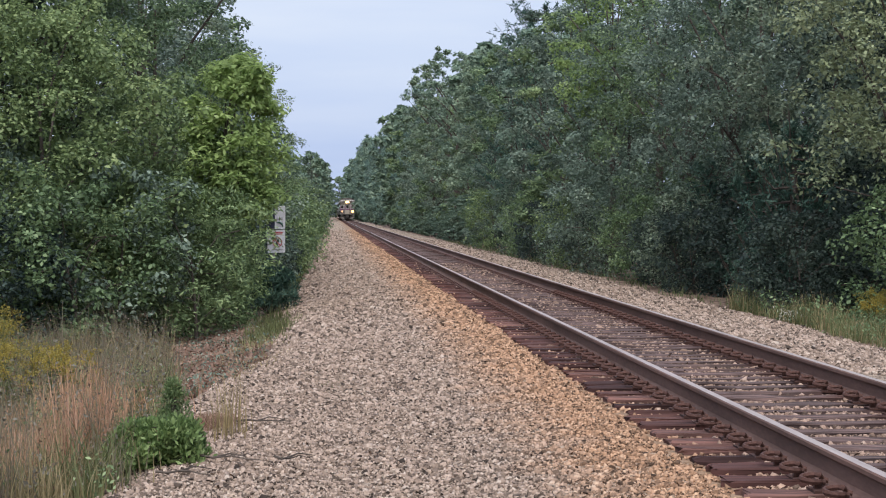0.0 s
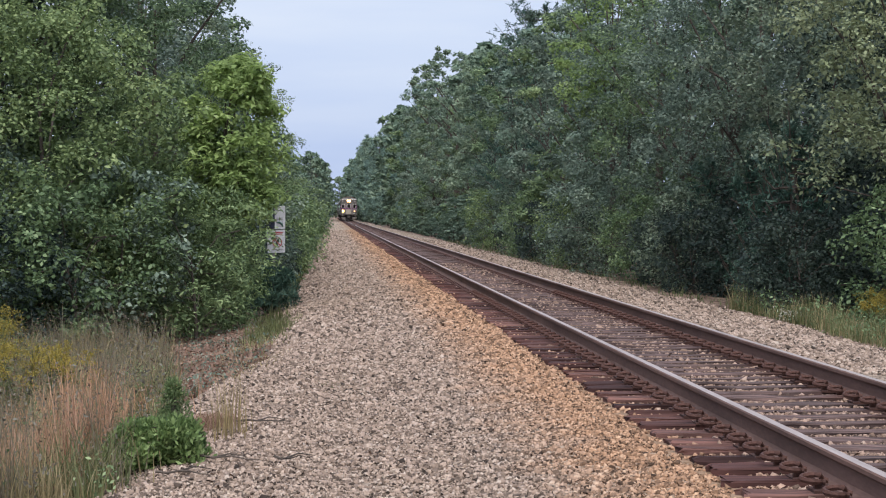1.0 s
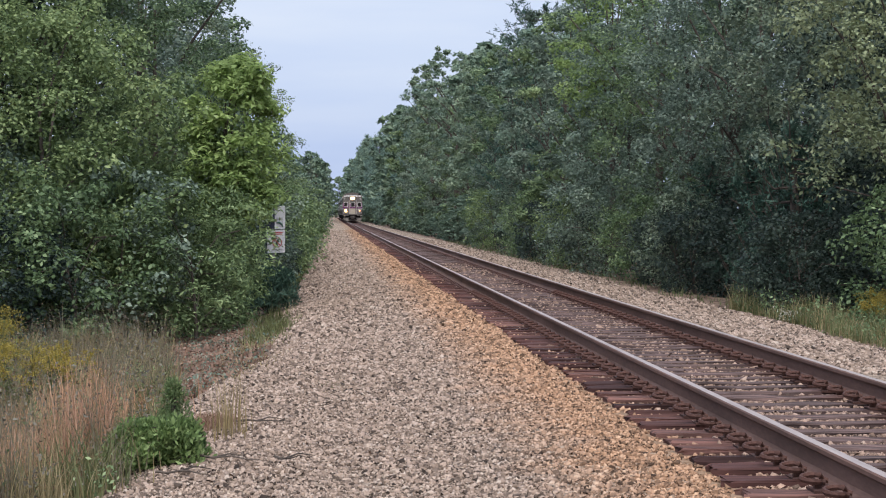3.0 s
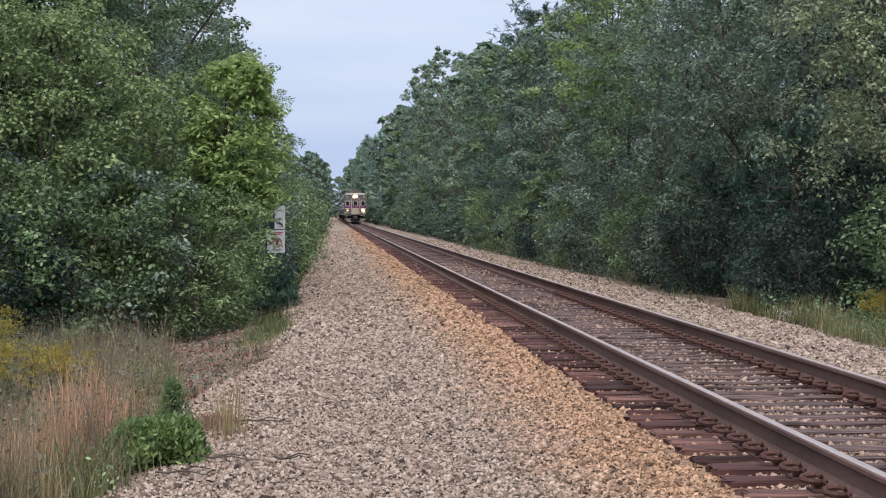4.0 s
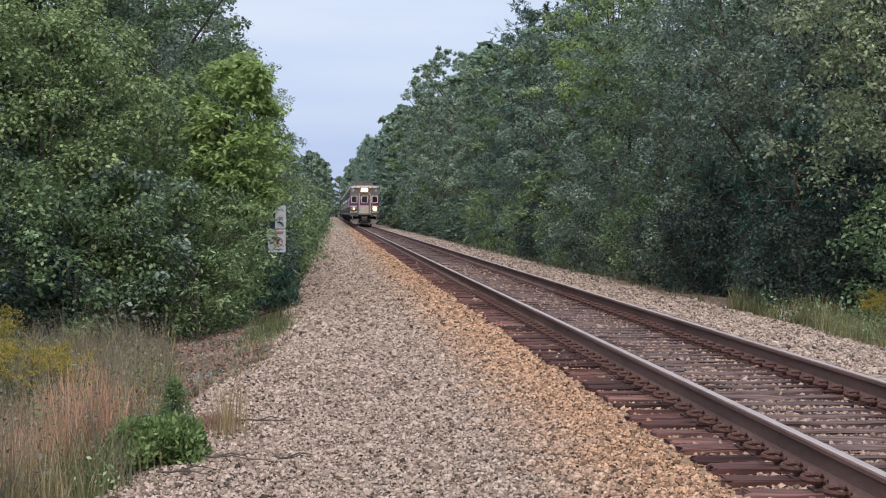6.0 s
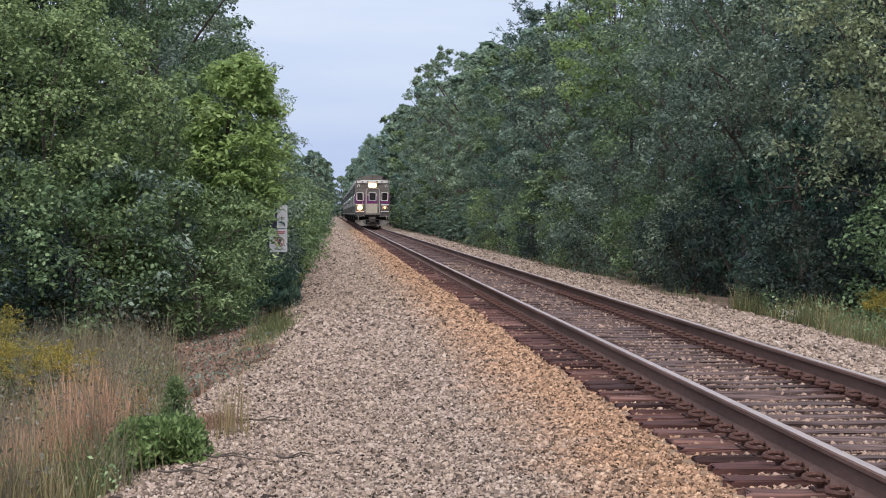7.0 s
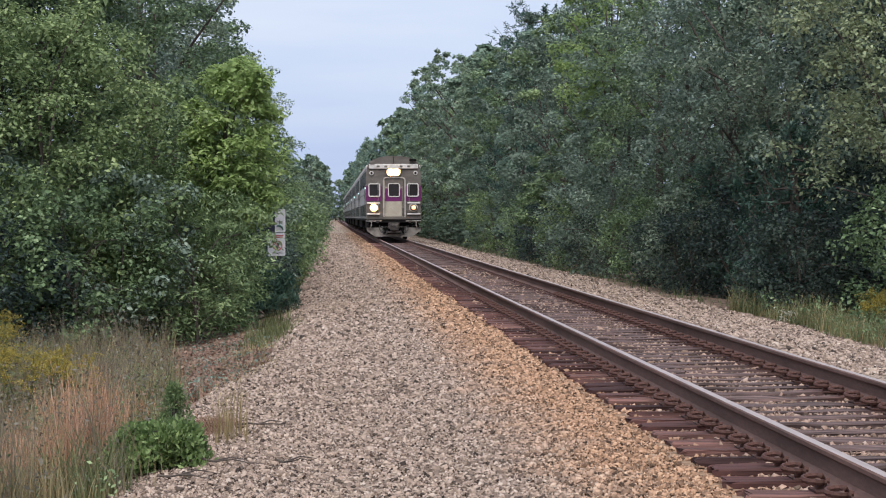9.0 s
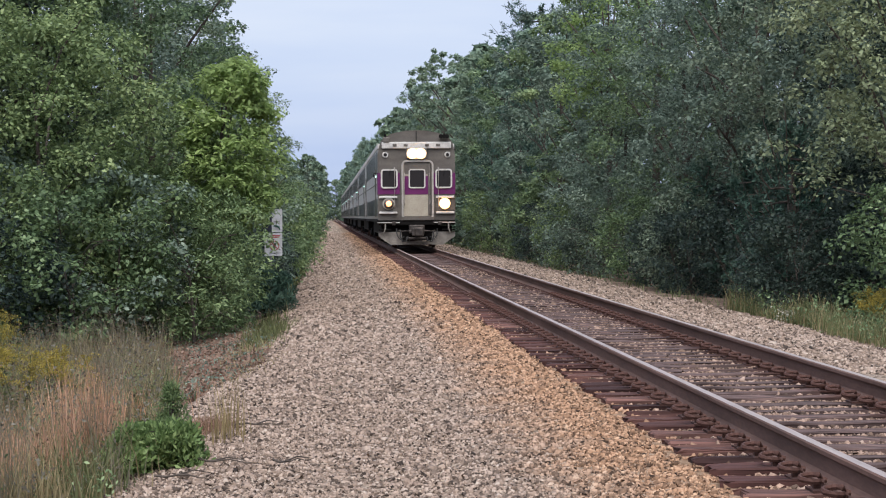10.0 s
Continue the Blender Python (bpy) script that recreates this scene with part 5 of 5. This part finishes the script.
def build_plants():
    grass_patch("dry_grass", "tall dry straw-coloured grass below the gravel", STRAW, 21, 14000, spread_left, (0.15, 0.75), (0.05, 0.6), 0.008)
    grass_patch("green_weeds", "green weeds among the dry grass", GRASS, 22, 13000, spread_left, (0.12, 0.6), (0.1, 0.7), 0.012)
    grass_patch("grey_stems", "grey seed stems in the weedy strip", HEATH, 23, 5000, spread_left, (0.5, 1.0), (0.03, 0.3), 0.009)
    grass_patch("rusty_grass", "clump of reddish dry grass", STRAW_RED, 24, 700, spot(-1.62, 13.5, 0.1, 0.25), (0.5, 1.0), (0.02, 0.25), 0.008)
    grass_patch("rusty_grass", "stand of rust-coloured dry grass", STRAW_RED, 42, 1100, spot(-2.02, 13.4, 0.13, 0.35), (0.35, 0.8), (0.02, 0.3), 0.008)
    grass_patch("rusty_grass", "thin stand of rust-coloured grass", STRAW_RED, 43, 900, spot(-2.2, 16.5, 0.35, 0.7), (0.35, 0.8), (0.02, 0.3), 0.008)
    grass_patch("reddish_tuft", "low tuft of dead reddish grass on the gravel edge", DEAD_LEAF, 25, 1300, spot(-0.95, 15.6, 0.1, 0.22), (0.05, 0.17), (0.3, 0.9), 0.007)
    grass_patch("thin_stems", "thin upright dry stems on the gravel edge", STRAW, 26, 70, spot(-0.76, 14.8, 0.06, 0.25), (0.3, 0.6), (0.02, 0.25), 0.008)
    grass_patch("verge_grass", "green grass tuft at the gravel's edge", GRASS, 27, 2000, spot(-0.92, 30.5, 0.17, 1.9), (0.08, 0.32), (0.1, 0.6), 0.014)
    grass_patch("verge_straw", "pale dry grass on the ditch bank", STRAW, 28, 1800, spot(-1.0, 25.5, 0.22, 2.4), (0.03, 0.14), (0.3, 0.9), 0.012)
    grass_patch("far_verge_grass", "tall green grass beyond the track", GRASS, 29, 4500, spread_right, (0.2, 0.65), (0.05, 0.5), 0.016)
    grass_patch("far_verge_straw", "dry stems beyond the track", STRAW, 41, 2200, spread_right, (0.25, 0.7), (0.05, 0.5), 0.012)
    grass_patch("wood_edge_grass", "rough grass along the foot of the trees", GRASS, 30, 1500, foot_right, (0.1, 0.35), (0.1, 0.5), 0.03)
    grass_patch("shoulder_weeds", "weeds along the shoulder's edge", GRASS, 31, 6000, foot_left, (0.15, 0.55), (0.1, 0.5), 0.03)
    grass_patch("sprout", "small green weed growing through gravel", GRASS, 32, 90, spot(-0.01, 18.9, 0.07, 0.15), (0.04, 0.1), (0.2, 0.8), 0.014, False)
    grass_patch("sprout", "small dry weed growing through gravel", STRAW, 33, 60, spot(0.33, 17.9, 0.05, 0.15), (0.04, 0.1), (0.2, 0.8), 0.012, False)
    weed_leaves("leafy_weeds", "leafy green weeds among dry grass", LEAF_FRESH, 35, 9000, spread_left, 0.45, 0.03)
    weed_leaves("withered_weeds", "withered brown weeds among dry grass", HEATH, 36, 7000, spread_left, 0.75, 0.035)
    weed_leaves("seed_heads", "brown seed heads among dry grass", SEED, 44, 7000, spread_left, 0.8, 0.024)
    weed_leaves("leaf_litter", "fallen brown leaves on the ditch bank", DEAD_LEAF, 38, 7000, spread_ditch, 0.03, 0.06)
    weed_leaves("bank_weeds", "sparse weeds on the ditch bank", LEAF_GREY, 39, 2200, spread_ditch, 0.12, 0.04)
    weed_leaves("verge_weeds", "leafy weeds beyond the far rail", LEAF_FRESH, 37, 2600, spread_right, 0.5, 0.06)
    for k, (x, y, h, n) in enumerate(((-2.95, 19.2, 0.78, 16), (-2.55, 18.6, 0.72, 12), (-3.35, 20.5, 0.85, 14), (-4.0, 23.5, 0.95, 14), (9.0, 32.2, 0.62, 14), (8.7, 31.6, 0.5, 12))):
        goldenrod(40 + k, x, y, h, n)
    small_bush("evergreen_bush", 50, -1.12, 13.0, 0.27, 0.31, 110, 60, 0.042, LEAF_BUSH, "low bright green bush on the gravel's edge", 0.5, 0.4)
    small_bush("evergreen_bush", 51, -1.06, 13.3, 0.52, 0.16, 46, 60, 0.03, LEAF_FRESH, "upright grey-green bush beside dry grass", 0.3, 0.95)
    small_bush("broom_bush", 52, -1.1, 37.0, 0.85, 0.55, 60, 60, 0.14, NEEDLE, "dark blue-green feathery bush below the sign", 0.12)
    for k, (x, y, L, a) in enumerate(((-0.95, 12.9, 0.55, -18), (-0.72, 15.3, 0.42, 4), (-1.05, 12.2, 0.35, -8), (-0.35, 12.6, 0.2, 10))):
        twig(60 + k, x, y, L, a)
    weed_leaves("white_flowers", "pale flowering weed at the verge", PALE_FLOWER, 34, 500, spot(7.55, 32.4, 0.12, 0.12), 0.24, 0.03)


def build_stones():
    """Crushed stone of the shoulder, the cribs and the far shoulder."""
    rng = np.random.default_rng(3)
    plots = [  # x from, x to, y from, y to, stones to the square metre, size
        (-1.7, 2.2, 9.8, 17, 1650, 0.021), (-1.2, 2.2, 17, 26, 900, 0.026), (-0.8, 2.25, 26, 42, 330, 0.039), (-0.7, 2.2, 42, 60, 190, 0.042), (-0.7, 2.2, 60, 90, 85, 0.052), (-0.7, 2.2, 90, 130, 50, 0.056), (-0.7, 2.2, 130, 190, 24, 0.06),
        (2.82, 4.16, 9.5, 32, 1000, 0.027), (2.82, 4.16, 32, 60, 300, 0.04), (2.25, 2.65, 9.5, 32, 520, 0.03), (2.25, 2.65, 32, 60, 120, 0.045), (4.33, 4.8, 14, 40, 300, 0.036),
        (4.8, 7.4, 19, 34, 420, 0.035), (4.8, 7.4, 34, 50, 200, 0.045), (4.8, 7.3, 50, 80, 90, 0.055), (4.8, 7.3, 80, 130, 40, 0.058),
    ]
    ps, ss = [], []
    for x0, x1, y0, y1, den, size in plots:
        n = int((x1 - x0) * (y1 - y0) * den)
        x, y = rng.uniform(x0, x1, n), rng.uniform(y0, y1, n)
        keep = rng.random(n) > soil(x, y) * 1.02
        if x0 > 2.2 and x1 < 4.9:
            near = np.abs((y - 5.18 + TIE_STEP / 2) % TIE_STEP - TIE_STEP / 2)
            keep &= (near > 0.122) | (rng.random(n) < 0.012)
        elif x0 < 2:
            near = np.abs((y - 5.18 + TIE_STEP / 2) % TIE_STEP - TIE_STEP / 2)
            keep &= (x < 2.12) | (near > 0.12)
        x, y = x[keep], y[keep]
        z = ground_z(x, y) + rng.uniform(-0.004, 0.01, len(x))
        if x0 > 2.2 and x1 < 4.9:
            z += np.where(np.abs(x - TRACK_X) < 0.7, 0.004, 0.002)
        ps.append(np.stack([x, y, z], 1))
        ss.append(size * np.exp(rng.normal(0, 0.28, len(x))))
    p, s = np.concatenate(ps), np.concatenate(ss)
    s = np.minimum(s, 0.13)
    near = (p[:, 1] < 17) & (p[:, 0] < 2.3)
    for name, label, pick, sides in (("ballast", "crushed pale stone ballast stained rusty beside the ties", near, 3), ("far_ballast", "crushed stone ballast along the track", ~near, 3)):
        v, faces = stone_arrays(rng, p[pick], s[pick], sides)
        me = array_mesh(name, v, np.concatenate([faces[:, [0, 1, 2]], faces[faces[:, 3] >= 0][:, [0, 2, 3]]]), STONE)
        tagged(new(name, me), label, "gravel", kind="stuff")


def stone_arrays(rng, p, s, sides):
    """Angular stones: frusta with uneven corners, tilted at random."""
    n = len(p)
    turn = rng.uniform(0, 2 * np.pi, (n, 1)) + np.arange(sides)[None] * 2 * np.pi / sides + rng.normal(0, 0.25, (n, sides))
    low = np.stack([np.cos(turn), np.sin(turn), np.full((n, sides), -0.45)], -1) * 0.64
    top = np.stack([np.cos(turn), np.sin(turn), np.full((n, sides), 0.75)], -1) * rng.uniform(0.25, 0.6, (n, 1, 1))
    top[..., 2] = 0.42
    v = np.concatenate([low, top], 1) * (1 + rng.normal(0, 0.16, (n, 2 * sides, 3)))
    v *= np.stack([rng.uniform(0.9, 1.4, n), rng.uniform(0.75, 1.15, n), rng.uniform(0.6, 1.0, n)], 1)[:, None] * s[:, None, None]
    q = unit(np.stack([np.ones(n), rng.normal(0, 0.36, n), rng.normal(0, 0.36, n), rng.normal(0, 1, n)], 1))
    w, a, b, c = q.T
    R = np.stack([1 - 2 * (b * b + c * c), 2 * (a * b - c * w), 2 * (a * c + b * w), 2 * (a * b + c * w), 1 - 2 * (a * a + c * c), 2 * (b * c - a * w), 2 * (a * c - b * w), 2 * (b * c + a * w), 1 - 2 * (a * a + b * b)], 1).reshape(n, 3, 3)
    v = np.einsum("nij,nkj->nki", R, v) + p[:, None]
    walls = [(k, (k + 1) % sides, sides + (k + 1) % sides, sides + k) for k in range(sides)]
    cap = (4, 5, 6, 7) if sides == 4 else (3, 4, 5, -1)
    f = np.array([cap] + walls)
    faces = np.where(f[None] < 0, -1, np.arange(n)[:, None, None] * 2 * sides + f[None]).reshape(-1, 4)
    return v.reshape(-1, 3), faces


build_sign()
build_plants()
build_stones()
build_ties()
motions()
